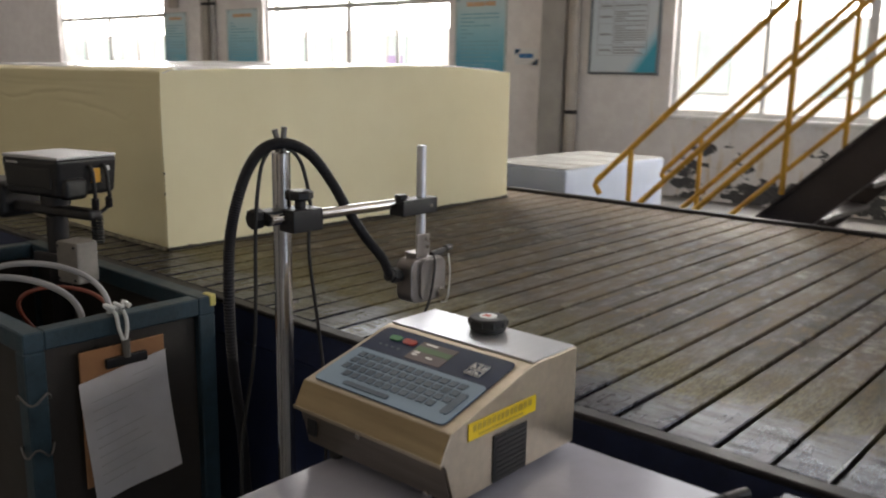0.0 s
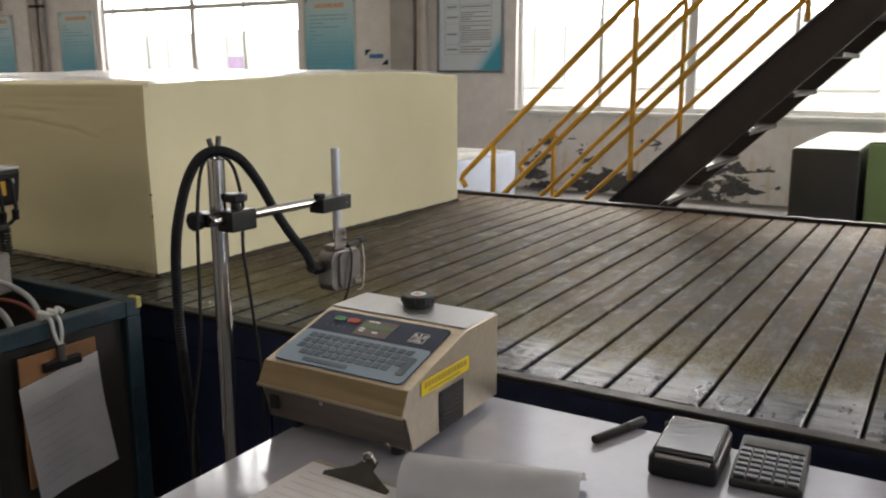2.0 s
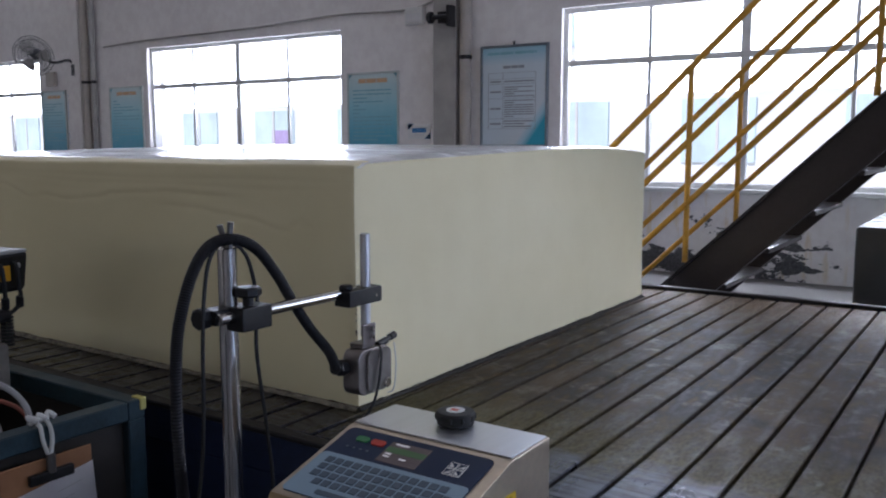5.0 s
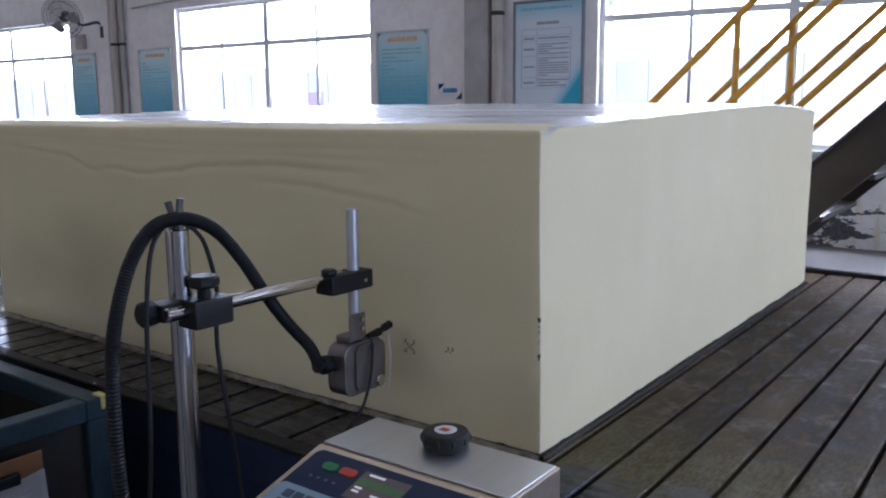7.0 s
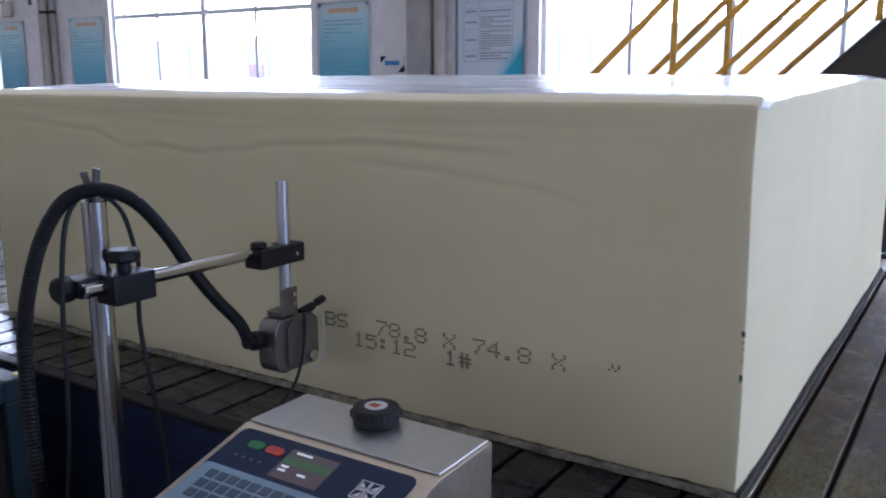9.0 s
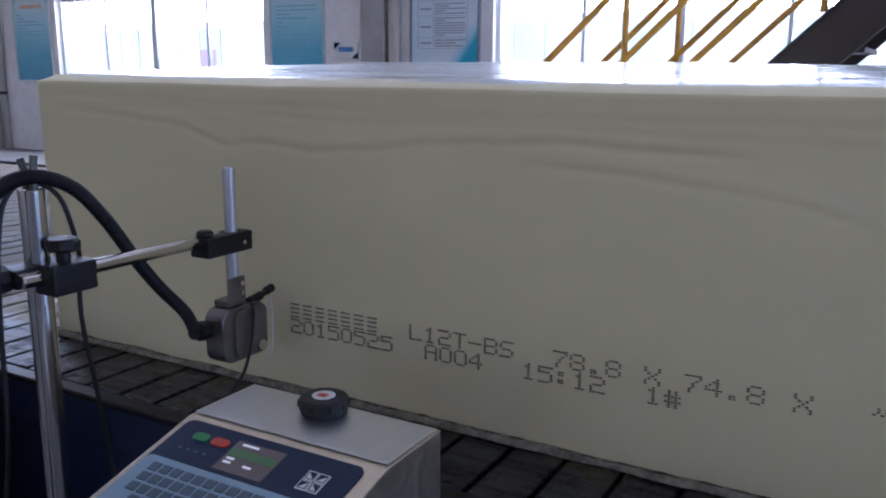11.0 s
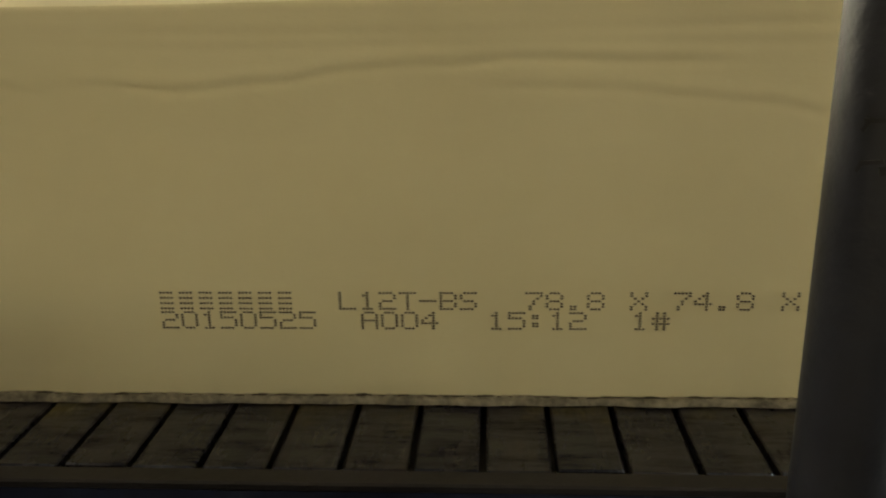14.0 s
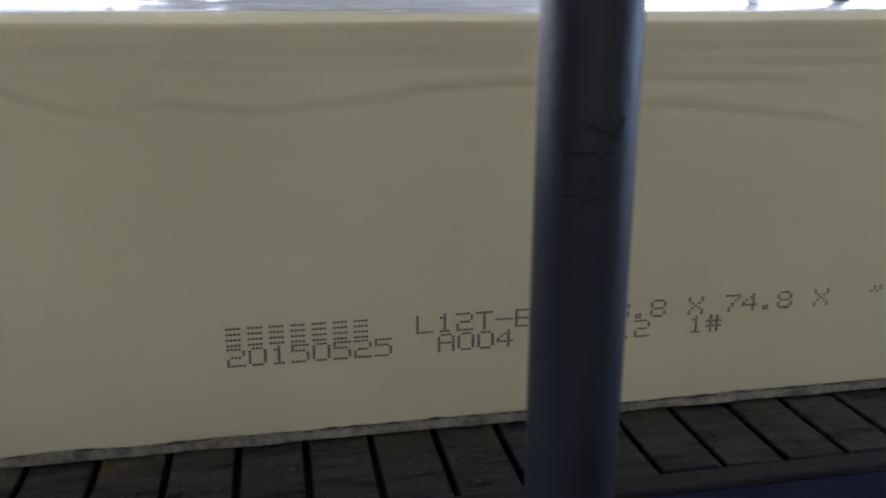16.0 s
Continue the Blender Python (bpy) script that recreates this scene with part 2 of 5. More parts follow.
def board_material():
    m, t, b = nodes_of("notice_board_print")
    c = t.nodes.new("ShaderNodeTexCoord")
    sep = t.nodes.new("ShaderNodeSeparateXYZ")
    t.links.new(c.outputs["Generated"], sep.inputs[0])
    sub = t.nodes.new("ShaderNodeMath")
    sub.operation = "SUBTRACT"
    t.links.new(sep.outputs["X"], sub.inputs[0])
    t.links.new(sep.outputs["Z"], sub.inputs[1])
    col = ramp(t, sub.outputs[0], [(0.0, (0.62, 0.70, 0.76)), (0.5, (0.66, 0.72, 0.77)), (0.62, (0.40, 0.64, 0.74)), (0.72, (0.05, 0.40, 0.56))])
    col = mix(t, ramp(t, sep.outputs["Z"], [(0.82, (0, 0, 0)), (0.95, (0.8, 0.8, 0.8))]), col, (0.30, 0.56, 0.68))
    t.links.new(col, b.inputs["Base Color"])
    b.inputs["Roughness"].default_value = 0.22
    return m


M = {
    "foam": foam_material(), "film": film_material(), "slat": slat_material(), "wall": wall_material(),
    "poster": poster_material(), "board": board_material(),
    "skin": surf("crumbling_foam_skin", (0.28, 0.25, 0.19), 0.9, vary=0.75, scale=24, fine=90, relief=0.6),
    "dark_skin": surf("grimy_brown_foam_skin", (0.045, 0.040, 0.032), 0.9, vary=0.6, scale=18, fine=90, relief=0.6),
    "tear": surf("dark_torn_foam", (0.05, 0.04, 0.025), 0.95, vary=0.5, scale=30),
    "ink": surf("dry_brown_ink", (0.075, 0.05, 0.04), 0.7, vary=0.4, scale=60),
    # unseen wall, its warm tone set for bounce onto the block
    "dark_wall": surf("brown_grey_bounce_wall", (0.32, 0.28, 0.23), 0.85, vary=0.3, scale=1.2),
    "floor": surf("worn_concrete_floor", (0.16, 0.155, 0.15), 0.6, vary=0.4, scale=1.5, fine=30, relief=0.3),
    "ceiling": surf("grey_sheet_ceiling", (0.40, 0.36, 0.30), 0.7, vary=0.2, scale=1),
    "dark_steel": surf("grimy_dark_steel", (0.020, 0.018, 0.020), 0.5, 0.0, vary=0.45, scale=5, relief=0.4, spec=0.3),
    "navy": surf("dark_blue_paint", (0.009, 0.017, 0.055), 0.5, vary=0.5, scale=4, relief=0.25),
    "stringer": surf("dark_brown_painted_steel", (0.042, 0.031, 0.032), 0.5, 0.1, vary=0.4, scale=3),
    "tread": surf("worn_bare_steel_tread", (0.09, 0.075, 0.07), 0.45, 0.3, vary=0.45, scale=8),
    "yellow": surf("chipped_yellow_paint", (0.62, 0.32, 0.03), 0.5, vary=0.35, scale=12, fine=70, relief=0.3),
    "table": surf("white_laminate", (0.46, 0.47, 0.56), 0.14, vary=0.14, scale=7, relief=0.0, spec=0.5, uneven=0.15),
    "table_edge": surf("grey_table_edge", (0.30, 0.30, 0.31), 0.4, vary=0.2),
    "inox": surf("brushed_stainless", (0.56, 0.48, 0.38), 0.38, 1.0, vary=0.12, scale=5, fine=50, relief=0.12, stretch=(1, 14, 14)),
    # the housing's steel with brown surroundings' reflection put into its colour
    "inox_reflect": surf("stainless_warm_reflection", (0.36, 0.275, 0.175), 0.36, 1.0, vary=0.2, scale=5, fine=50, relief=0.12, stretch=(1, 14, 14)),
    # the housing's steel darkened for shade below the lip
    "inox_shade": surf("stainless_in_shade", (0.30, 0.26, 0.23), 0.42, 1.0, vary=0.25, scale=5, fine=50, relief=0.12, stretch=(1, 14, 14)),
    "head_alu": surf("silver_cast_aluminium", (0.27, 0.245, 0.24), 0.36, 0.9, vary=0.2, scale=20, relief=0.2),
    # the housing's steel made bluish and bright for the windows' reflection
    "inox_sky": surf("stainless_lid_sky_reflection", (0.72, 0.74, 0.78), 0.34, 1.0, uneven=0.2, vary=0.05, scale=5, fine=50, relief=0.025, stretch=(14, 1, 1)),
    "chrome": surf("polished_steel_tube", (0.72, 0.70, 0.69), 0.16, 1.0, vary=0.1, scale=6, relief=0.03),
    "alu": surf("satin_aluminium_tube", (0.60, 0.60, 0.63), 0.42, 0.8, vary=0.1, relief=0.05),
    "castalu": surf("dull_cast_aluminium", (0.15, 0.145, 0.14), 0.5, 0.75, vary=0.3, scale=20, relief=0.3),
    "black": surf("black_plastic", (0.011, 0.011, 0.013), 0.40, vary=0.4, scale=20, relief=0.2, spec=0.35),
    "rubber": surf("black_rubber", (0.012, 0.012, 0.012), 0.6, vary=0.3, scale=20),
    "hose": surf("black_corrugated_hose", (0.012, 0.012, 0.015), 0.42, vary=0.3, scale=30, spec=0.3),
    "panel_navy": surf("navy_membrane", (0.014, 0.028, 0.075), 0.5, vary=0.15, scale=8, relief=0.02, spec=0.25),
    "panel_grey": surf("pale_blue_grey_membrane", (0.29, 0.41, 0.53), 0.5, vary=0.1, scale=8, relief=0.02, spec=0.3),
    "key": surf("slate_blue_key", (0.070, 0.110, 0.160), 0.4, vary=0.15, relief=0.02),
    "white": surf("white_print", (0.75, 0.75, 0.75), 0.5, vary=0.08, relief=0.0),
    "green": surf("green_button", (0.01, 0.22, 0.06), 0.35, vary=0.15, relief=0.0),
    "red": surf("red_button", (0.55, 0.04, 0.02), 0.35, vary=0.15, relief=0.0),
    "screen_dark": glow("dim_display", (0.10, 0.075, 0.08), 0.35),
    "screen_green": glow("green_display_band", (0.08, 0.20, 0.07), 0.22),
    "screen_text": glow("display_text", (0.7, 0.7, 0.7), 0.6),
    "label_yellow": surf("yellow_sticker", (0.72, 0.50, 0.01), 0.4, vary=0.12, relief=0.02),
    "label_ink": surf("sticker_print", (0.38, 0.26, 0.02), 0.6, vary=0.2, relief=0.0),
    "vent": surf("black_vent_panel", (0.012, 0.011, 0.011), 0.6, vary=0.3),
    "blue_steel": surf("scratched_teal_blue_paint", (0.019, 0.047, 0.064), 0.5, 0.1, vary=0.5, scale=14, fine=80, relief=0.4),
    "panel_brown": surf("dark_brown_board", (0.030, 0.024, 0.020), 0.7, vary=0.3, scale=4),
    "hardboard": surf("orange_brown_hardboard", (0.30, 0.14, 0.06), 0.5, vary=0.25, scale=8),
    "paper": surf("creased_white_paper", (0.85, 0.85, 0.89), 0.8, vary=0.08, scale=9, relief=0.1),
    "print": surf("faint_grey_print", (0.66, 0.66, 0.68), 0.8, vary=0.1, relief=0.0),
    "board_print": surf("dark_grey_print", (0.27, 0.29, 0.33), 0.6, vary=0.1, relief=0.0),
    "tape": surf("yellow_tape", (0.60, 0.52, 0.16), 0.5, vary=0.2),
    "rag": surf("white_string", (0.68, 0.68, 0.66), 0.9, vary=0.15),
    "cable_white": surf("white_cable", (0.34, 0.34, 0.35), 0.5, vary=0.2, relief=0.0),
    "cable_red": surf("red_brown_cable", (0.22, 0.05, 0.03), 0.5, vary=0.2, relief=0.0),
    "junction": surf("grimy_grey_box", (0.20, 0.18, 0.16), 0.6, vary=0.3, scale=15),
    "silver": surf("silver_plastic", (0.42, 0.42, 0.43), 0.4, 0.4, vary=0.12),
    "amber": surf("amber_sticker", (0.65, 0.30, 0.01), 0.4, vary=0.15, relief=0.0),
    "frame_white": surf("white_window_frame", (0.70, 0.70, 0.69), 0.5, vary=0.12, scale=5),
    "column": surf("grey_painted_column", (0.38, 0.36, 0.34), 0.7, vary=0.25, scale=3),
    "pipe": surf("beige_drain_pipe", (0.46, 0.41, 0.36), 0.5, vary=0.2, scale=3),
    "board_frame": surf("dark_aluminium_frame", (0.20, 0.23, 0.26), 0.4, 0.6, vary=0.15),
    "poster_frame": surf("pale_poster_edge", (0.52, 0.57, 0.56), 0.5, vary=0.15),
    "orange_print": surf("faded_orange_print", (0.66, 0.42, 0.26), 0.6, vary=0.2, relief=0.0),
    "blue_print": surf("blue_print", (0.04, 0.20, 0.46), 0.5, vary=0.15, relief=0.0),
    "poster_line": surf("pale_blue_print", (0.22, 0.46, 0.55), 0.5, vary=0.15, relief=0.0),
    "grey_foam": surf("charcoal_foam", (0.06, 0.060, 0.056), 0.5, vary=0.15, scale=3, relief=0.2),
    "green_foam": surf("light_green_foam", (0.27, 0.40, 0.19), 0.7, vary=0.12, scale=3, relief=0.2),
    "white_foam": surf("white_foam", (0.44, 0.50, 0.60), 0.85, vary=0.1, scale=3, relief=0.3),
    "calc": surf("dark_grey_calculator", (0.010, 0.010, 0.012), 0.4, vary=0.2),
    "calc_key": surf("grey_calculator_key", (0.07, 0.085, 0.11), 0.3, vary=0.2, relief=0.0),
    "pouch_top": surf("grey_glossy_lid", (0.06, 0.06, 0.07), 0.14, vary=0.12),
    "post_paint": surf("dark_slate_blue_paint", (0.010, 0.012, 0.022), 0.45, vary=0.5, scale=7, fine=90, relief=0.35),
    "post_mark": surf("black_marker", (0.006, 0.006, 0.008), 0.6, vary=0.2, relief=0.0),
    "fan": surf("dusty_black_fan", (0.06, 0.06, 0.065), 0.5, vary=0.3),
    "facade": surf("white_rendered_facade", (0.86, 0.88, 0.88), 0.8, vary=0.1, scale=0.5),
    "teal_glass": surf("teal_window_glass", (0.66, 0.81, 0.83), 0.15, vary=0.2, scale=0.8),
    "yard": surf("pale_concrete_yard", (0.58, 0.57, 0.55), 0.85, vary=0.2, scale=0.4),
    "purple": surf("mauve_door", (0.45, 0.36, 0.60), 0.6, vary=0.1),
}


def glass_material():
    m, t, b = nodes_of("window_glass")
    b.inputs["Base Color"].default_value = (0.95, 0.98, 0.98, 1)
    b.inputs["Roughness"].default_value = 0.02
    b.inputs["Transmission Weight"].default_value = 1.0
    b.inputs["IOR"].default_value = 1.02
    return m


M["glass"] = glass_material()


# ---- mesh tools ----
def add_box(bm, x0, x1, y0, y1, z0, z1, r=0.0, seg=2, m=None):
    vs = bmesh.ops.create_cube(bm, size=1.0)["verts"]
    mat = Matrix.Translation(((x0 + x1) / 2, (y0 + y1) / 2, (z0 + z1) / 2)) @ Matrix.Diagonal((x1 - x0, y1 - y0, z1 - z0, 1))
    bmesh.ops.transform(bm, matrix=(m @ mat) if m else mat, verts=vs)
    if r > 0:
        es = list({e for v in vs for e in v.link_edges})
        bmesh.ops.bevel(bm, geom=es, offset=r, segments=seg, profile=0.5, affect="EDGES")


def add_ring_tube(bm, pts, radii, seg=12, cap=True):
    """A tube through the points, with one radius or a list of radii."""
    pts = [Vector(q) for q in pts]
    n = len(pts)
    if isinstance(radii, (int, float)):
        radii = [radii] * n
    up, rings = None, []
    for i, q in enumerate(pts):
        d = (pts[min(i + 1, n - 1)] - pts[max(i - 1, 0)]).normalized()
        if up is None:
            up = d.orthogonal().normalized()
        up = (up - d * up.dot(d)).normalized()
        side = d.cross(up)
        rings.append([bm.verts.new(q + (up * math.cos(a) + side * math.sin(a)) * radii[i]) for a in (2 * math.pi * k / seg for k in range(seg))])
    for a, b in zip(rings, rings[1:]):
        for k in range(seg):
            bm.faces.new((a[k], a[(k + 1) % seg], b[(k + 1) % seg], b[k]))
    if cap:
        bm.faces.new(rings[0][::-1])
        bm.faces.new(rings[-1])


def cyl(bm, a, b, r, seg=16, bev=0.0):
    a, b = Vector(a), Vector(b)
    if bev:
        d = (b - a).normalized() * bev
        add_ring_tube(bm, [a, a + d, b - d, b], [r - bev, r, r, r - bev], seg)
    else:
        add_ring_tube(bm, [a, b], r, seg)


def smooth_path(pts, n=8):
    """A Catmull-Rom curve through the points."""
    p = [Vector(q) for q in pts]
    p = [2 * p[0] - p[1]] + p + [2 * p[-1] - p[-2]]
    out = []
    for i in range(1, len(p) - 2):
        for k in range(n):
            u = k / n
            a, b, c, d = p[i - 1], p[i], p[i + 1], p[i + 2]
            out.append(0.5 * (2 * b + (c - a) * u + (2 * a - 5 * b + 4 * c - d) * u * u + (3 * b - a - 3 * c + d) * u ** 3))
    return out + [p[-2]]


def extrude_profile(bm, prof, x0, x1):
    """A prism along x from a closed profile of (y, z)."""
    a = [bm.verts.new((x0, y, z)) for y, z in prof]
    b = [bm.verts.new((x1, y, z)) for y, z in prof]
    bm.faces.new(a)
    bm.faces.new(b[::-1])
    n = len(prof)
    for i in range(n):
        bm.faces.new((a[i], b[i], b[(i + 1) % n], a[(i + 1) % n]))


def finish(bm, name, material, smooth=False):
    bmesh.ops.recalc_face_normals(bm, faces=bm.faces)
    me = bpy.data.meshes.new(name)
    bm.to_mesh(me)
    bm.free()
    me.materials.append(material)
    if smooth:
        me.shade_smooth()
        me.set_sharp_from_angle(angle=radians(35))
    return me


def even_shading(ob):
    """Keeps broad flat faces flat beside their rounded edges."""
    w = ob.modifiers.new("even_shading", "WEIGHTED_NORMAL")
    w.keep_sharp = True


BASE = {}


def part(name, bm, material, parent, label="", smooth=True, local=False):
    """A part under a thing or a part; its mesh is given in the world's space unless local."""
    me = finish(bm, name, material, smooth)
    base = BASE.get(parent.name, Matrix())
    if not local:
        me.transform(base.inverted())
    ob = new(name, me)
    ob.parent = parent
    BASE[ob.name] = base
    if smooth:
        even_shading(ob)
    if label:
        ob["label"] = label
    return ob


def solid(name, bm, material, label, category, group="", kind="", smooth=True):
    return tagged(new(name, finish(bm, name, material, smooth)), label, category, group, kind)


def thing(name, label, category, group="", at=(0, 0, 0), rz=0.0):
    ob = new(name)
    ob.matrix_basis = pose(*at, 0, 0, rz)
    BASE[ob.name] = pose(*at, 0, 0, rz)
    return tagged(ob, label, category, group)


def boxed(x0, x1, y0, y1, z0, z1, r=0.0, seg=2):
    bm = bmesh.new()
    add_box(bm, x0, x1, y0, y1, z0, z1, r, seg)
    return bm


# ---- the hall ----
XW, XE, YS, TOP = -24.0, 11.0, -9.0, 7.6


def structure(name, bm, material, label, category="wall"):
    return solid(name, bm, material, label, category, kind="structure", smooth=False)


def build_hall():
    structure("floor", boxed(XW - 0.3, XE + 0.3, YS - 0.3, WALL_Y + 0.25, -0.2, 0), M["floor"], "worn grey concrete factory floor", "floor")
    bm = bmesh.new()
    edges = [XW - 0.3] + [v for w in SKYLIGHTS for v in w] + [XE + 0.3]
    for a, b in zip(edges[::2], edges[1::2]):
        add_box(bm, a, b, YS - 0.3, WALL_Y + 0.25, TOP, TOP + 0.2)
    for a, b in SKYLIGHTS:
        add_box(bm, a, b, YS - 0.3, -5.6, TOP, TOP + 0.2)
        add_box(bm, a, b, 7.6, WALL_Y + 0.25, TOP, TOP + 0.2)
    structure("ceiling", bm, M["ceiling"], "plain grey sheet ceiling with strips of skylight", "ceiling")
    # unseen opaque covers, added to keep direct sun out of the skylights
    for i, (a, b) in enumerate(SKYLIGHTS):
        structure(f"skylight_{i + 1}", boxed(a - 0.1, b + 0.1, -5.7, 7.7, TOP + 0.2, TOP + 0.25), M["facade"], "opaque white slab added over the skylight against the sun", "skylight")
    # north wall with its four window openings and unseen upper openings added for light
    bm = bmesh.new()
    y0, y1 = WALL_Y, WALL_Y + 0.25
    add_box(bm, XW - 0.3, XE + 0.3, y0, y1, 0, SILL)
    add_box(bm, XW - 0.3, XE + 0.3, y0, y1, LINTEL, CLERE[0])
    add_box(bm, XW - 0.3, XE + 0.3, y0, y1, CLERE[1], TOP)
    xs = [XW - 0.3] + [v for w in WINDOWS for v in w] + [XE + 0.3]
    for a, b in zip(xs[::2], xs[1::2]):
        add_box(bm, a, b, y0, y1, SILL, LINTEL)
        add_box(bm, a, b, y0, y1, CLERE[0], CLERE[1])
    structure("wall_north", bm, M["wall"], "whitewashed wall with plaster flaking off low down")
    structure("wall_west", boxed(XW - 0.25, XW, YS, WALL_Y, 0, TOP), M["wall"], "plain whitewashed end wall of the hall")
    # east wall with a broad opening
    bm = bmesh.new()
    add_box(bm, XE, XE + 0.25, YS, -1.2, 0, TOP)
    add_box(bm, XE, XE + 0.25, 6.6, WALL_Y, 0, TOP)
    add_box(bm, XE, XE + 0.25, -1.2, 6.6, 4.1, TOP)
    structure("wall_east", bm, M["wall"], "whitewashed end wall with a broad open gateway")
    # unseen south wall; its openings are added to hold the fill lamps
    bm = bmesh.new()
    add_box(bm, XW, XE, YS - 0.25, YS, 0, 1.0)
    add_box(bm, XW, XE, YS - 0.25, YS, 3.2, TOP)
    xs = [XW] + [v for w in SOUTH_FILL for v in w] + [XE]
    for a, b in zip(xs[::2], xs[1::2]):
        add_box(bm, a, b, YS - 0.25, YS, 1.0, 3.2)
    structure("wall_south", bm, M["dark_wall"], "unseen long wall, warm toned for bounce, openings added for fill light")


def build_window(i, x0, x1):
    w = tagged(new(f"window_{i}"), "white framed factory window with clear panes", "window", kind="structure")
    BASE[w.name] = Matrix()
    y = WALL_Y + 0.10
    bm = bmesh.new()
    for a, b, c, d in ((x0, x1, SILL, SILL + 0.06), (x0, x1, LINTEL - 0.06, LINTEL), (x0, x0 + 0.06, SILL + 0.06, LINTEL - 0.06), (x1 - 0.06, x1, SILL + 0.06, LINTEL - 0.06)):
        add_box(bm, a, b, y - 0.03, y + 0.03, c, d, 0.006, 1)
    part("window_frame", bm, M["frame_white"], w, smooth=False)
    part("transom", boxed(x0 + 0.06, x1 - 0.06, y - 0.03, y + 0.03, 2.355, 2.425, 0.006, 1), M["frame_white"], w, smooth=False)
    n = (x1 - x0)
    for k, f in enumerate((0.247, 0.492, 0.742)):
        wd = 0.05 if k == 1 else 0.022
        for z0, z1 in ((SILL + 0.06, 2.355), (2.425, LINTEL - 0.06)):
            part("mullion", boxed(x0 + n * f - wd, x0 + n * f + wd, y - 0.028, y + 0.028, z0, z1, 0.005, 1), M["frame_white"], w, smooth=False)
    edges = [x0 + 0.06] + [x0 + n * f for f in (0.247, 0.492, 0.742)] + [x1 - 0.06]
    for a, b in zip(edges, edges[1:]):
        for z0, z1 in ((SILL + 0.05, 2.36), (2.42, LINTEL - 0.05)):
            p = part("pane", boxed(a, b, y - 0.002, y + 0.002, z0, z1), M["glass"], w, smooth=False)
            p.visible_shadow = False
    part("window_sill", boxed(x0 - 0.08, x1 + 0.08, WALL_Y - 0.07, WALL_Y + 0.07, SILL - 0.045, SILL + 0.004, 0.008, 2), M["frame_white"], w, smooth=False)


def build_outside():
    structure("ground", boxed(-90, 90, WALL_Y + 0.25, 120, -0.3, -0.1), M["yard"], "pale concrete yard outside the hall", "ground")
    f = thing("factory_building", "white rendered building with teal windows across the yard", "building", at=(0, 26, -0.1))
    part("wall", boxed(-70, 40, 26, 34, -0.1, 8), M["facade"], f, smooth=False)
    part("roof", boxed(-70.5, 40.5, 25.6, 34.4, 8, 8.35), M["yard"], f, smooth=False)
    for k in range(22):
        x = -64 + 4.6 * k
        for z0 in (0.9, 4.6):
            win = part("window", boxed(x, x + 2.2, 25.93, 26.02, z0, z0 + 1.9), M["teal_glass"], f, smooth=False)
            part("frame", boxed(x + 1.06, x + 1.14, 25.90, 25.93, z0, z0 + 1.9), M["frame_white"], win, smooth=False)
    part("door", boxed(-26.2, -25.2, 25.92, 26.02, -0.1, 2.0), M["purple"], f, smooth=False)


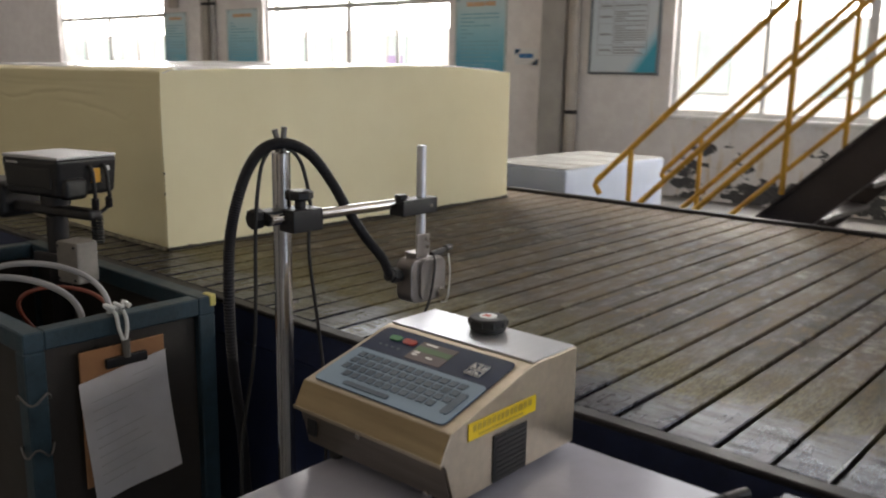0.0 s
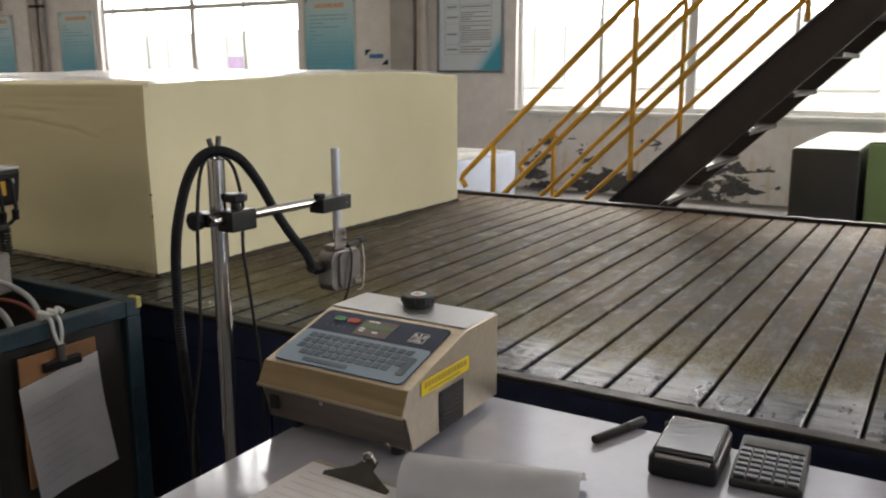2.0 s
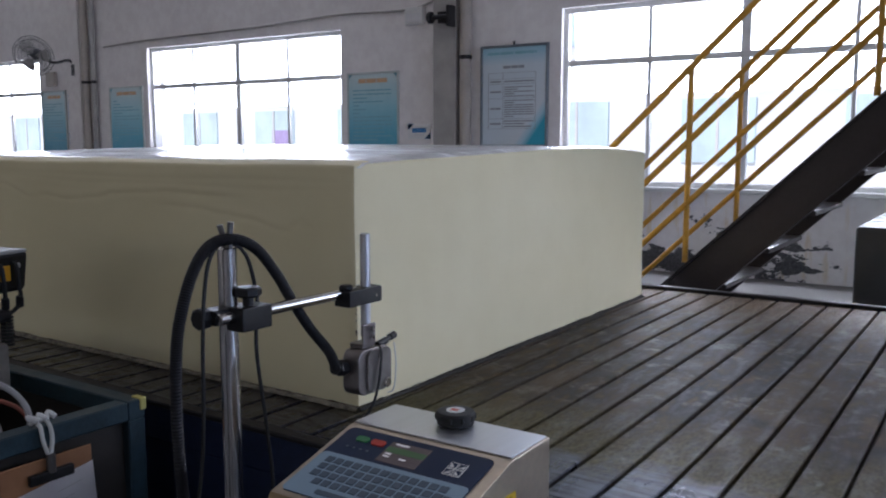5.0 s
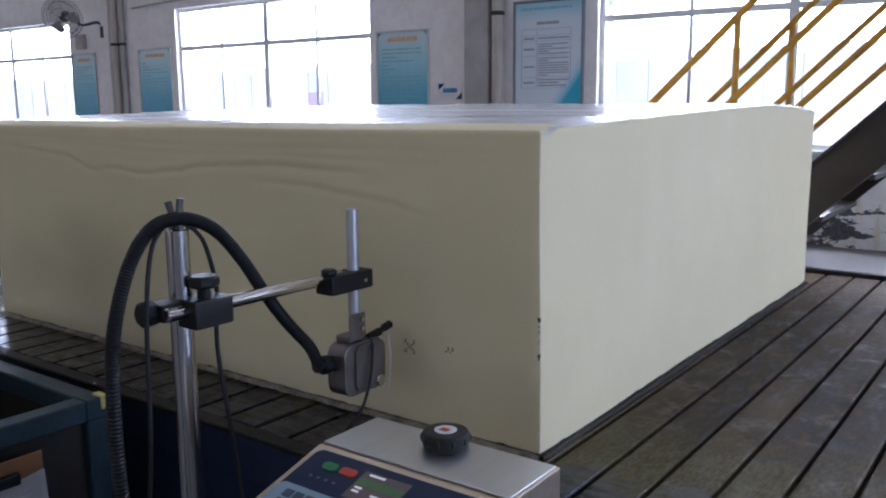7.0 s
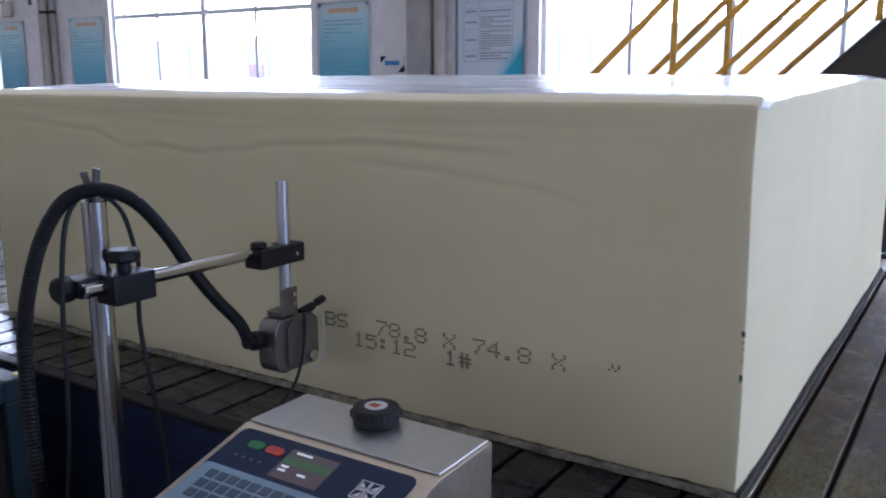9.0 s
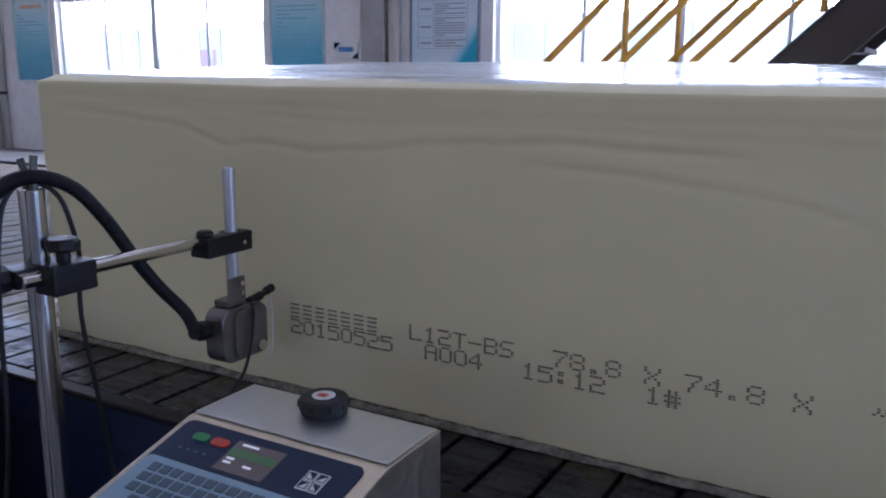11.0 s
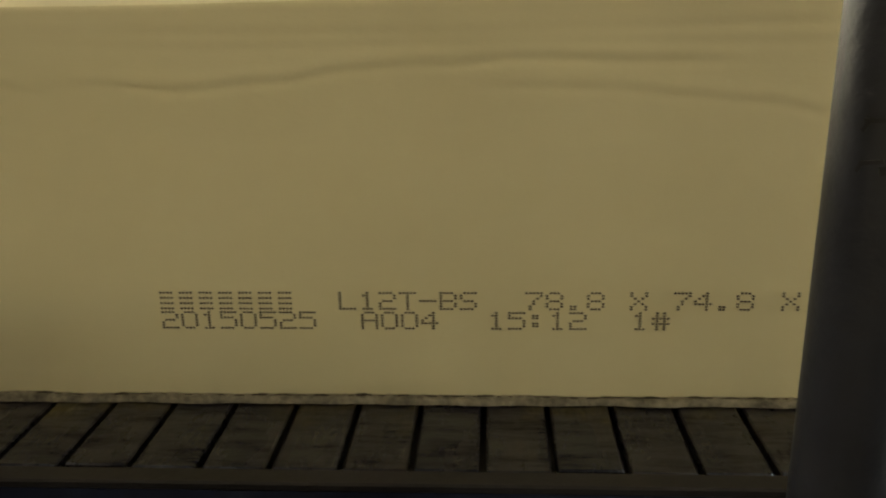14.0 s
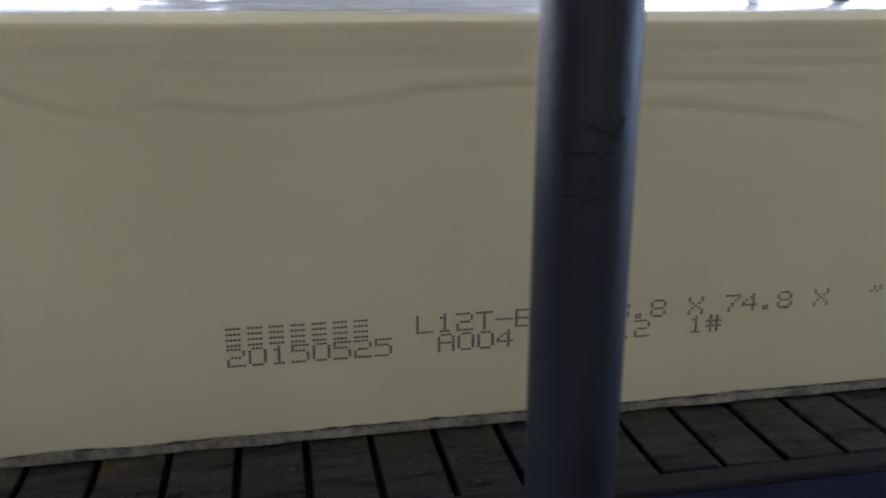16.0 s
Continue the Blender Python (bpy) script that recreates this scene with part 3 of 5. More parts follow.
def build_wall_details():
    y = WALL_Y
    # the broad column with a drain pipe, and a slim pair further along
    structure("column_1", boxed(-6.49, -6.14, y - 0.16, y, 0, TOP, 0.01), M["column"], "grey painted wall column", "column")
    structure("column_2", boxed(-14.62, -14.22, y - 0.10, y, 0, TOP, 0.01), M["wall"], "whitewashed wall column", "column")
    for x, r, mname, d in ((-6.03, 0.075, "pipe", 0.10), (-14.06, 0.07, "pipe", 0.09), (-13.86, 0.05, "column", 0.07)):
        p = thing("drain_pipe", "beige painted drain pipe fixed along the wall", "pipe", "wall pipes", at=(x, y - d, 0))
        bm = bmesh.new()
        cyl(bm, (x, y - d, 0), (x, y - d, TOP), r, 20)
        part("tube", bm, M[mname], p)
        for z in (0.9, 2.5, 4.1):
            bm = bmesh.new()
            cyl(bm, (x, y - d, z), (x, y - d, z + 0.05), r + 0.008, 20, 0.004)
            part("clip", bm, M["dark_steel"], p)
    # conduit that sags along the wall above the windows
    c = thing("wall_conduit", "thin grey cable run pinned along the wall", "cable", at=(-13.6, y - 0.02, 3.2))
    bm = bmesh.new()
    add_ring_tube(bm, smooth_path([(-13.6, y - 0.02, 3.12), (-12.4, y - 0.02, 3.16), (-10, y - 0.02, 3.18), (-8.2, y - 0.02, 3.23), (-7.0, y - 0.02, 3.2), (-6.5, y - 0.02, 3.3)], 6), 0.014, 8)
    part("cable", bm, M["column"], c)
    bm = bmesh.new()
    add_ring_tube(bm, smooth_path([(-5.9, y - 0.02, 3.3), (-4.8, y - 0.02, 3.22), (-2.5, y - 0.02, 3.24), (0.5, y - 0.02, 3.3)], 6), 0.012, 8)
    part("cable", bm, M["column"], c)
    b = thing("switch_box", "small white switch box on the wall", "box", at=(-6.87, y, 3.0))
    part("body", boxed(-7.01, -6.72, y - 0.07, y, 2.99, 3.22, 0.012), M["frame_white"], b)
    part("cover", boxed(-6.98, -6.75, y - 0.078, y - 0.07, 3.02, 3.14, 0.003), M["print"], b)
    k = thing("wall_bracket", "dark iron bracket on the wall column", "bracket", at=(-6.30, y - 0.16, 3.02))
    bm = bmesh.new()
    cyl(bm, (-6.40, y - 0.30, 3.02), (-6.14, y - 0.30, 3.02), 0.03, 14)
    part("arm", bm, M["dark_steel"], k)
    bm = bmesh.new()
    cyl(bm, (-6.46, y - 0.30, 3.02), (-6.40, y - 0.30, 3.02), 0.075, 18, 0.012)
    part("flange", bm, M["black"], k)
    part("end_plate", boxed(-6.16, -6.10, y - 0.36, y - 0.22, 2.89, 3.15, 0.01), M["black"], k)
    part("foot", boxed(-6.34, -6.24, y - 0.28, y - 0.16, 2.95, 3.09, 0.01), M["dark_steel"], k)


def text_bars(parent, mat, x0, x1, y, z0, z1, rows, fill=0.55, ragged=0.25, seed=1):
    """Unreadable print as plain bars, one mesh."""
    rnd = random.Random(seed)
    bm = bmesh.new()
    step = (z1 - z0) / rows
    for i in range(rows):
        z = z1 - (i + 0.5) * step
        a = x0
        while a < x1 - 0.01:
            w = min(x1 - a, (x1 - x0) * rnd.uniform(0.12, 0.4))
            add_box(bm, a, a + w * 0.93, y - 0.0015, y, z - step * fill / 2, z + step * fill / 2)
            a += w
            if rnd.random() < ragged * 0.4:
                break
    part("print", bm, mat, parent, smooth=False)


def build_poster(x0, x1, z0, z1, seed):
    y = WALL_Y
    p = thing("poster", "framed blue poster with faded print on the wall", "poster", "blue wall posters", at=((x0 + x1) / 2, y, z0))
    bm = bmesh.new()
    e = 0.025
    for a, b, c, d in ((x0, x1, z0, z0 + e), (x0, x1, z1 - e, z1), (x0, x0 + e, z0 + e, z1 - e), (x1 - e, x1, z0 + e, z1 - e)):
        add_box(bm, a, b, y - 0.03, y, c, d, 0.004, 1)
    part("frame", bm, M["poster_frame"], p)
    part("sheet", boxed(x0 + e, x1 - e, y - 0.015, y - 0.002, z0 + e, z1 - e), M["poster"], p, smooth=False)
    text_bars(p, M["orange_print"], x0 + 0.20, x1 - 0.18, y - 0.015, z1 - 0.15, z1 - 0.085, 1, 0.9, 0, seed)
    text_bars(p, M["poster_line"], x0 + 0.10, x1 - 0.12, y - 0.015, z0 + 0.35, z1 - 0.22, 14, 0.35, 0.5, seed + 1)
    for sx in (x0 + e, x1 - e - 0.07):
        bm = bmesh.new()
        vs = [bm.verts.new(q) for q in ((sx, y - 0.0165, z1 - e), (sx + 0.07, y - 0.0165, z1 - e), (sx if sx < x0 + 0.1 else sx + 0.07, y - 0.0165, z1 - e - 0.07))]
        bm.faces.new(vs)
        bmesh.ops.solidify(bm, geom=list(bm.faces), thickness=0.001)
        part("corner_mark", bm, M["poster_line"], p, smooth=False)


def build_notice_board(x0, x1, z0, z1, seed, small=False):
    y = WALL_Y
    p = thing("notice_board", "framed notice board with a printed table and blue corner", "notice board", "framed notices", at=((x0 + x1) / 2, y, z0))
    bm = bmesh.new()
    e = 0.03
    for a, b, c, d in ((x0, x1, z0, z0 + e), (x0, x1, z1 - e, z1), (x0, x0 + e, z0 + e, z1 - e), (x1 - e, x1, z0 + e, z1 - e)):
        add_box(bm, a, b, y - 0.04, y, c, d, 0.005, 1)
    part("frame", bm, M["board_frame"], p)
    part("sheet", boxed(x0 + e, x1 - e, y - 0.02, y - 0.002, z0 + e, z1 - e), M["board"], p, smooth=False)
    w, h = x1 - x0, z1 - z0
    text_bars(p, M["poster_line"], x0 + 0.10, x0 + 0.08 + w * 0.75, y - 0.02, z1 - 0.12, z1 - 0.08, 1, 0.8, 0, seed)
    text_bars(p, M["board_print"], x0 + w * 0.34, x0 + w * 0.66, y - 0.02, z1 - h * 0.23, z1 - h * 0.2, 1, 0.9, 0, seed + 2)
    bm = bmesh.new()
    lx = (0.12, 0.34, 0.82)
    zs = (0.27, 0.33, 0.38, 0.52, 0.72, 0.82)
    for f in lx:
        add_box(bm, x0 + w * f - 0.003, x0 + w * f + 0.003, y - 0.0215, y - 0.02, z1 - h * zs[-1], z1 - h * zs[0])
    for f in zs:
        add_box(bm, x0 + w * lx[0], x0 + w * lx[2], y - 0.0216, y - 0.02, z1 - h * f - 0.002, z1 - h * f + 0.002)
    part("ruled_grid", bm, M["board_print"], p, smooth=False)["kind"] = "stuff"
    for i, (a, b, rows) in enumerate(((0.34, 0.37, 1), (0.40, 0.51, 5), (0.53, 0.71, 8), (0.73, 0.81, 3))):
        text_bars(p, M["board_print"], x0 + w * 0.36, x0 + w * 0.80, y - 0.02, z1 - h * b, z1 - h * a, rows, 0.5, 0.5, seed + 5 + i)
        text_bars(p, M["board_print"], x0 + w * 0.15, x0 + w * 0.31, y - 0.02, z1 - h * (a + b) / 2 - 0.015, z1 - h * (a + b) / 2 + 0.015, 1, 0.8, 0, seed + 15 + i)
    bm = bmesh.new()
    cyl(bm, ((x0 + x1) / 2, y - 0.02, z1), ((x0 + x1) / 2, y - 0.02, z1 + 0.04), 0.014, 10)
    part("hook", bm, M["black"], p)


def build_signs():
    y = WALL_Y
    s = thing("wall_sign", "small white sign plate with blue corners", "sign", at=(-6.81, y, 1.5))
    part("plate", boxed(-7.0, -6.63, y - 0.012, y, 1.505, 1.705, 0.003), M["white"], s)
    text_bars(s, M["blue_print"], -6.93, -6.70, y - 0.012, 1.585, 1.65, 1, 0.9, 0, 4)
    text_bars(s, M["print"], -6.90, -6.73, y - 0.012, 1.545, 1.57, 1, 0.7, 0, 5)
    for q in (((-7.0, 1.705), (-6.9, 1.705), (-7.0, 1.62)), ((-6.63, 1.505), (-6.73, 1.505), (-6.63, 1.59))):
        bm = bmesh.new()
        bm.faces.new([bm.verts.new((a, y - 0.014, b)) for a, b in q])
        bmesh.ops.solidify(bm, geom=list(bm.faces), thickness=0.0015)
        part("corner", bm, M["blue_print"], s, smooth=False)
    s = thing("sign_strip", "narrow white vertical sign strip on the column", "sign", at=(-14.70, y, 1.4))
    part("plate", boxed(-14.79, -14.63, y - 0.01, y, 1.35, 2.36, 0.003), M["white"], s)
    for z0, z1 in ((2.27, 2.33), (2.06, 2.24), (1.88, 2.02), (1.55, 1.66), (1.44, 1.48)):
        part("print", boxed(-14.76, -14.66, y - 0.0115, y - 0.01, z0, z1), M["blue_print"], s, smooth=False)
    b = thing("meter_box", "small yellowed box on the wall", "box", at=(-15.2, y, 2.5))
    part("body", boxed(-15.34, -15.08, y - 0.08, y, 2.50, 2.76, 0.015), M["pipe"], b)


def build_fan():
    c = Vector((-14.9, 8.80, 3.0))
    f = thing("wall_fan", "dusty black wall fan tilted down on its arm", "fan", at=(-14.4, WALL_Y, 2.75))
    ax = Vector((0.55, -0.75, -0.35)).normalized()
    rot = ax.to_track_quat("Z", "Y").to_matrix().to_4x4()
    base = Matrix.Translation(c) @ rot
    R = 0.36
    bm = bmesh.new()
    for z, r in ((-0.05, R * 0.8), (0.0, R), (0.05, R * 0.85), (0.075, R * 0.5)):
        add_ring_tube(bm, [base @ Vector((r * math.cos(a), r * math.sin(a), z)) for a in (2 * math.pi * k / 36 for k in range(37))], 0.005, 6, False)
    for k in range(40):
        a = 2 * math.pi * k / 40
        add_ring_tube(bm, [base @ Vector((r * math.cos(a), r * math.sin(a), z)) for r, z in ((0.05, 0.085), (R * 0.6, 0.07), (R * 0.95, 0.03), (R, 0), (R * 0.9, -0.04), (0.08, -0.06))], 0.0028, 5, False)
    part("guard", bm, M["fan"], f)
    for k in range(3):
        bm = bmesh.new()
        a0 = 2 * math.pi * k / 3
        vs = []
        for r, w, tw in ((0.04, 0.25, 0.02), (0.15, 0.55, 0.03), (0.28, 0.5, 0.02)):
            vs.append([bm.verts.new(base @ Vector((r * math.cos(a0 + s * w), r * math.sin(a0 + s * w), s * tw))) for s in (-1, 0, 1)])
        for p, q in zip(vs, vs[1:]):
            for i in range(2):
                bm.faces.new((p[i], p[i + 1], q[i + 1], q[i]))
        bmesh.ops.solidify(bm, geom=list(bm.faces), thickness=0.004)
        part("blade", bm, M["column"], f)
    bm = bmesh.new()
    cyl(bm, base @ Vector((0, 0, -0.20)), base @ Vector((0, 0, -0.04)), 0.085, 18, 0.02)
    part("motor", bm, M["fan"], f)
    bm = bmesh.new()
    add_ring_tube(bm, smooth_path([base @ Vector((0, 0, -0.15)), c + Vector((0.1, 0.3, -0.1)), (-14.5, WALL_Y - 0.12, 2.93), (-14.42, WALL_Y - 0.03, 2.80)], 6), 0.024, 10)
    part("arm", bm, M["fan"], f)
    part("wall_plate", boxed(-14.47, -14.37, WALL_Y - 0.11, WALL_Y, 2.66, 2.86, 0.012), M["fan"], f)


# ---- stairs beyond the conveyor ----
def build_stairs():
    near, far, slope, x_top = 4.14, 4.93, 0.968, 1.55
    s = thing("steel_stairs", "open steel stairs, dark stringers and yellow handrails", "stairs", at=(-2.3, (near + far) / 2, 0))

    def line(z_at, x):
        return z_at + slope * (x + 1.5)
    for y, dx in ((near, 0.0), (far, 0.03)):
        # a channel: web between two flanges
        for za, zb, ya, yb, nm in ((0.545, 0.815, -0.006, 0.006, "stringer"), (0.800, 0.815, -0.03, 0.03, "stringer_flange"), (0.545, 0.560, -0.03, 0.03, "stringer_flange")):
            prof = [(-1.5 - zb / slope, 0.0), (-1.5 - za / slope, 0.0), (x_top, line(za, x_top)), (x_top, line(zb, x_top))]
            bm = bmesh.new()
            a = [bm.verts.new((px, y + ya, pz)) for px, pz in prof]
            b = [bm.verts.new((px, y + yb, pz)) for px, pz in prof]
            bm.faces.new(a)
            bm.faces.new(b[::-1])
            for i in range(4):
                bm.faces.new((a[i], b[i], b[(i + 1) % 4], a[(i + 1) % 4]))
            part(nm, bm, M["stringer"], s, "dark brown channel steel" if nm == "stringer" else "", smooth=False)
        for nm, z_at, x0, r in (("handrail", 1.788, -2.50, 0.0165), ("mid_rail", 1.430, -2.66, 0.0155), ("low_rail", 1.122, -2.48, 0.0150)):
            bm = bmesh.new()
            pts = [(x0, y, line(z_at, x0)), (x_top, y, line(z_at, x_top))]
            if nm == "handrail":
                pts = [(x0 + 0.02, y, line(z_at, x0) - 0.075), (x0 - 0.012, y, line(z_at, x0) - 0.03)] + pts
            add_ring_tube(bm, pts, r, 12)
            part(nm, bm, M["yellow"], s)
        for x in (-2.30, -1.478, -0.656, 0.166, 0.988):
            bm = bmesh.new()
            z0 = max(0.0, line(0.818, x + dx) + 0.01)
            cyl(bm, (x + dx, y, z0), (x + dx, y, line(1.788, x + dx)), 0.0145, 12)
            part("post", bm, M["yellow"], s)
    for k in range(17):
        z = 0.19 * (k + 1)
        x = -1.5 + (z - 0.80) / slope + 0.03
        part("tread", boxed(x, x + 0.235, near + 0.032, far - 0.032, z - 0.035, z - 0.012, 0.004, 1), M["tread"], s, "worn bare steel tread")
    part("landing", boxed(x_top, x_top + 1.2, near - 0.03, far + 0.03, line(0.80, x_top) - 0.12, line(0.80, x_top)), M["stringer"], s)
    for y in (near + 0.02, far - 0.02):
        bm = bmesh.new()
        cyl(bm, (x_top + 1.1, y, 0), (x_top + 1.1, y, line(0.80, x_top) - 0.12), 0.04, 12)
        part("support", bm, M["stringer"], s)


def foam_slab(name, x0, x1, y0, y1, z1, material, label):
    bm = boxed(x0, x1, y0, y1, 0.0, z1, 0.018, 3)
    bmesh.ops.subdivide_edges(bm, edges=[e for e in bm.edges if e.calc_length() > 0.3], cuts=3, use_grid_fill=True)
    for v in bm.verts:
        n = noise.noise_vector(v.co * 2.2)
        v.co += n * 0.008
        v.co.z = max(v.co.z, 0)
    ob = solid(name, bm, material, label, "foam block", "foam blocks by the wall")
    # assumed cover: a pale sheet added so the slab's top comes out bright
    part("top_film", boxed(x0 + 0.012, x1 - 0.012, y0 + 0.012, y1 - 0.012, z1 + 0.006, z1 + 0.009), M["film"], ob, "thin pale sheet added to brighten the top", smooth=False)
    return ob


# ---- conveyor ----
BELT_Z, SLAT, N_SLAT = 0.770, 0.0981, 176
SLAT_X0 = 0.0331 + SLAT / 2 - 127 * SLAT


def build_conveyor():
    c = thing("conveyor_frame", "long dark steel conveyor frame with navy side panels", "conveyor", at=(-3, 2.55, 0))
    x0, x1 = -12.8, 8.7
    for nm, ya, yb, zt in (("near_beam", 1.312, 1.348, BELT_Z + 0.004), ("far_beam", 3.745, 3.79, BELT_Z + 0.012)):
        bm = bmesh.new()
        add_box(bm, x0, x1, ya, yb, zt - 0.014, zt, 0.003, 1)
        part("beam_lip", boxed(x0, x1, ya + 0.002 if ya < 2 else yb - 0.014, ya + 0.016 if ya < 2 else yb - 0.002, zt - 0.1, zt - 0.014), M["navy"], c, smooth=False)
        part(nm, bm, M["dark_steel"], c, "grimy dark steel edge beam")
    for ya, yb in ((1.320, 1.336), (3.765, 3.775)):
        x = x0
        while x < x1 - 0.1:
            part("side_panel", boxed(x + 0.004, min(x + 2.26, x1), ya, yb, 0.16, BELT_Z - 0.10, 0.004, 1), M["navy"], c)
            x += 2.264
    part("bed", boxed(x0, x1, 1.36, 3.74, BELT_Z - 0.07, BELT_Z - 0.032), M["dark_steel"], c)
    for k in range(10):
        x = x0 + 0.1 + k * 2.24
        for y in (1.37, 3.68):
            part("leg", boxed(x, x + 0.09, y, y + 0.09, 0, BELT_Z - 0.07, 0.004, 1), M["navy"], c)


def build_belt():
    b = thing("slat_belt", "moving belt of worn brown stained slats", "conveyor belt", at=(0, 1.357, BELT_Z))
    bm = bmesh.new()
    add_box(bm, -SLAT / 2 + 0.005, SLAT / 2 - 0.005, 0, 2.375, -0.022, 0, 0.0025, 1)
    me = finish(bm, "slat", M["slat"], False)
    rnd = random.Random(5)
    for k in range(N_SLAT):
        o = new("slat", me)
        o.parent = b
        o.matrix_basis = pose(SLAT_X0 + k * SLAT, rnd.uniform(-0.003, 0.003), rnd.uniform(-0.0018, 0.0), 0, rnd.uniform(-0.5, 0.5), 0)
    return b


# ---- the foam block ----
L_B, W_B = 2.0, 1.94
TOPLINE = ((0.0, 0.611), (0.035, 0.626), (0.22, 0.635), (0.66, 0.648), (1.0, 0.657), (1.3, 0.661), (1.6, 0.657), (1.82, 0.648), (1.94, 0.632))


def top_at(y):
    for (a, za), (b, zb) in zip(TOPLINE, TOPLINE[1:]):
        if y <= b:
            u = max(0.0, (y - a) / (b - a))
            return za + (zb - za) * u
    return TOPLINE[-1][1]


CREASES = (
    (((1.95, 0.552), (1.82, 0.549), (1.58, 0.533), (1.40, 0.492), (1.36, 0.485)), 0.011),
    (((1.42, 0.497), (1.32, 0.503), (1.20, 0.493), (1.06, 0.503), (0.95, 0.519), (0.83, 0.525), (0.70, 0.533), (0.52, 0.527), (0.38, 0.524)), 0.012),
    (((0.80, 0.494), (0.70, 0.493), (0.58, 0.490), (0.48, 0.478), (0.39, 0.469), (0.24, 0.443), (0.20, 0.43)), 0.009),
    (((0.235, 0.439), (0.207, 0.459), (0.187, 0.482)), 0.010),
    (((0.187, 0.484), (0.172, 0.470), (0.150, 0.439)), 0.010),
    (((1.98, 0.585), (1.4, 0.578), (0.9, 0.570), (0.4, 0.575), (0.02, 0.572)), 0.006),
    (((1.98, 0.560), (1.5, 0.566), (1.1, 0.552), (0.7, 0.555), (0.3, 0.549), (0.02, 0.556)), 0.005),
)


def crease_depth(o, z):
    d = 0.0
    for pts, amp in CREASES:
        pts = sorted(pts)
        if not pts[0][0] <= o <= pts[-1][0]:
            continue
        for (a, za), (b, zb) in zip(pts, pts[1:]):
            if a <= o <= b:
                u = (o - a) / (b - a)
                u = u * u * (3 - 2 * u)
                zc = za + (zb - za) * u
                ends = min(0.12, 0.4 * (pts[-1][0] - pts[0][0]))
                fade = min(1.0, (o - pts[0][0]) / ends, (pts[-1][0] - o) / ends)
                s = (z - zc) / 0.0080
                d += 0.20 * amp * fade * (-0.55 * math.exp(-((s - 1.1) ** 2) / 2.6) + 0.8 * math.exp(-((s + 0.6) ** 2) / 0.9))
                break
    return d


def build_block():
    b = thing("foam_block", "large pale yellow foam block riding on the slats", "foam block", at=(FRONT0, 1.552, BELT_Z + 0.002))
    H = 0.613
    bm = bmesh.new()
    cells = {}

    def vert(p):
        k = (round(p[0], 4), round(p[1], 4), round(p[2], 4))
        if k not in cells:
            cells[k] = bm.verts.new(p)
        return cells[k]
    nx, ny = 160, 40
    zs = [H * k / 24 for k in range(16)] + [H * (16 / 24) + H * (8 / 24) * k / 48 for k in range(49)]
    zs = sorted(set(round(z, 5) for z in zs))
    xs = [-L_B * k / nx for k in range(nx + 1)]
    ys = [W_B * k / ny for k in range(ny + 1)]

    def sheet(us, vs, f):
        g = [[vert(f(u, v)) for v in vs] for u in us]
        for i in range(len(us) - 1):
            for j in range(len(vs) - 1):
                bm.faces.new((g[i][j], g[i + 1][j], g[i + 1][j + 1], g[i][j + 1]))
    sheet(xs, zs, lambda u, v: (u, 0.0, v))
    sheet(xs, zs, lambda u, v: (u, W_B, v))
    sheet(ys, zs, lambda u, v: (0.0, u, v))
    sheet(ys, zs, lambda u, v: (-L_B, u, v))
    sheet(xs, ys, lambda u, v: (u, v, H))
    sheet(xs, ys, lambda u, v: (u, v, 0.0))
    r = 0.010
    for v in bm.verts:
        p = v.co.copy()
        q = Vector((min(max(p.x, -L_B + r), -r), min(max(p.y, r), W_B - r), min(max(p.z, r), H - r)))
        d = p - q
        if d.length > 0:
            p = q + d.normalized() * r
        near = p.y < 0.05
        wob = noise.noise((p.x * 1.7, p.y * 1.7, p.z * 2.3))
        if near:
            p.y += crease_depth(-p.x, v.co.z) + 0.004 * noise.noise((p.x * 2.5, 3.1, p.z * 4)) * min(1, max(0, (p.z - 0.24) / 0.1))
        if p.x > -0.03:
            p.x += 0.006 * noise.noise((5.0, p.y * 2.2, p.z * 3)) - 0.006 * (p.z / H) * (1 if p.y < 0.3 else 0.4)
        p.z = p.z * ((top_at(p.y) - 0.012 * min(1.0, max(0.0, min(p.y, W_B - p.y) - 0.03) / 0.05)) / H) + 0.004 * wob * (p.z / H)
        v.co = p
    part("body", bm, M["foam"], b, local=True)
    # film that lies over the top, wrinkled along the block
    bm = bmesh.new()
    nx, ny = 130, 70
    g = []
    for i in range(nx + 1):
        x = 0.004 - (L_B + 0.008) * i / nx
        row = []
        for j in range(ny + 1):
            y = 0.010 + (W_B - 0.02) * j / ny
            w = noise.noise((x * 1.3, y * 7, 0.3)) * 0.006 + noise.noise((x * 5, y * 16, 1.7)) * 0.003 + abs(noise.noise((x * 2.0 + y, y * 11, 4.1))) * 0.006
            edge = min(1.0, min(y - 0.010, W_B - 0.01 - y) / 0.05, min(-x + 0.004, x + L_B + 0.004) / 0.05)
            edge = max(0.0, edge)
            row.append(bm.verts.new((x, y, top_at(y) - 0.004 + max(0.0, w) * 0.8 * edge + 0.004 * noise.noise((x * 1.7, y * 1.7, H * 2.3)) - 0.008 * (1 - edge))))
        g.append(row)
    for i in range(nx):
        for j in range(ny):
            bm.faces.new((g[i][j], g[i + 1][j], g[i + 1][j + 1], g[i][j + 1]))
    bmesh.ops.solidify(bm, geom=list(bm.faces), thickness=0.0015)
    part("top_film", bm, M["film"], b, "crinkled clear film over the top", local=True)
    # ragged skin along the foot of the near and front faces
    rnd = random.Random(8)
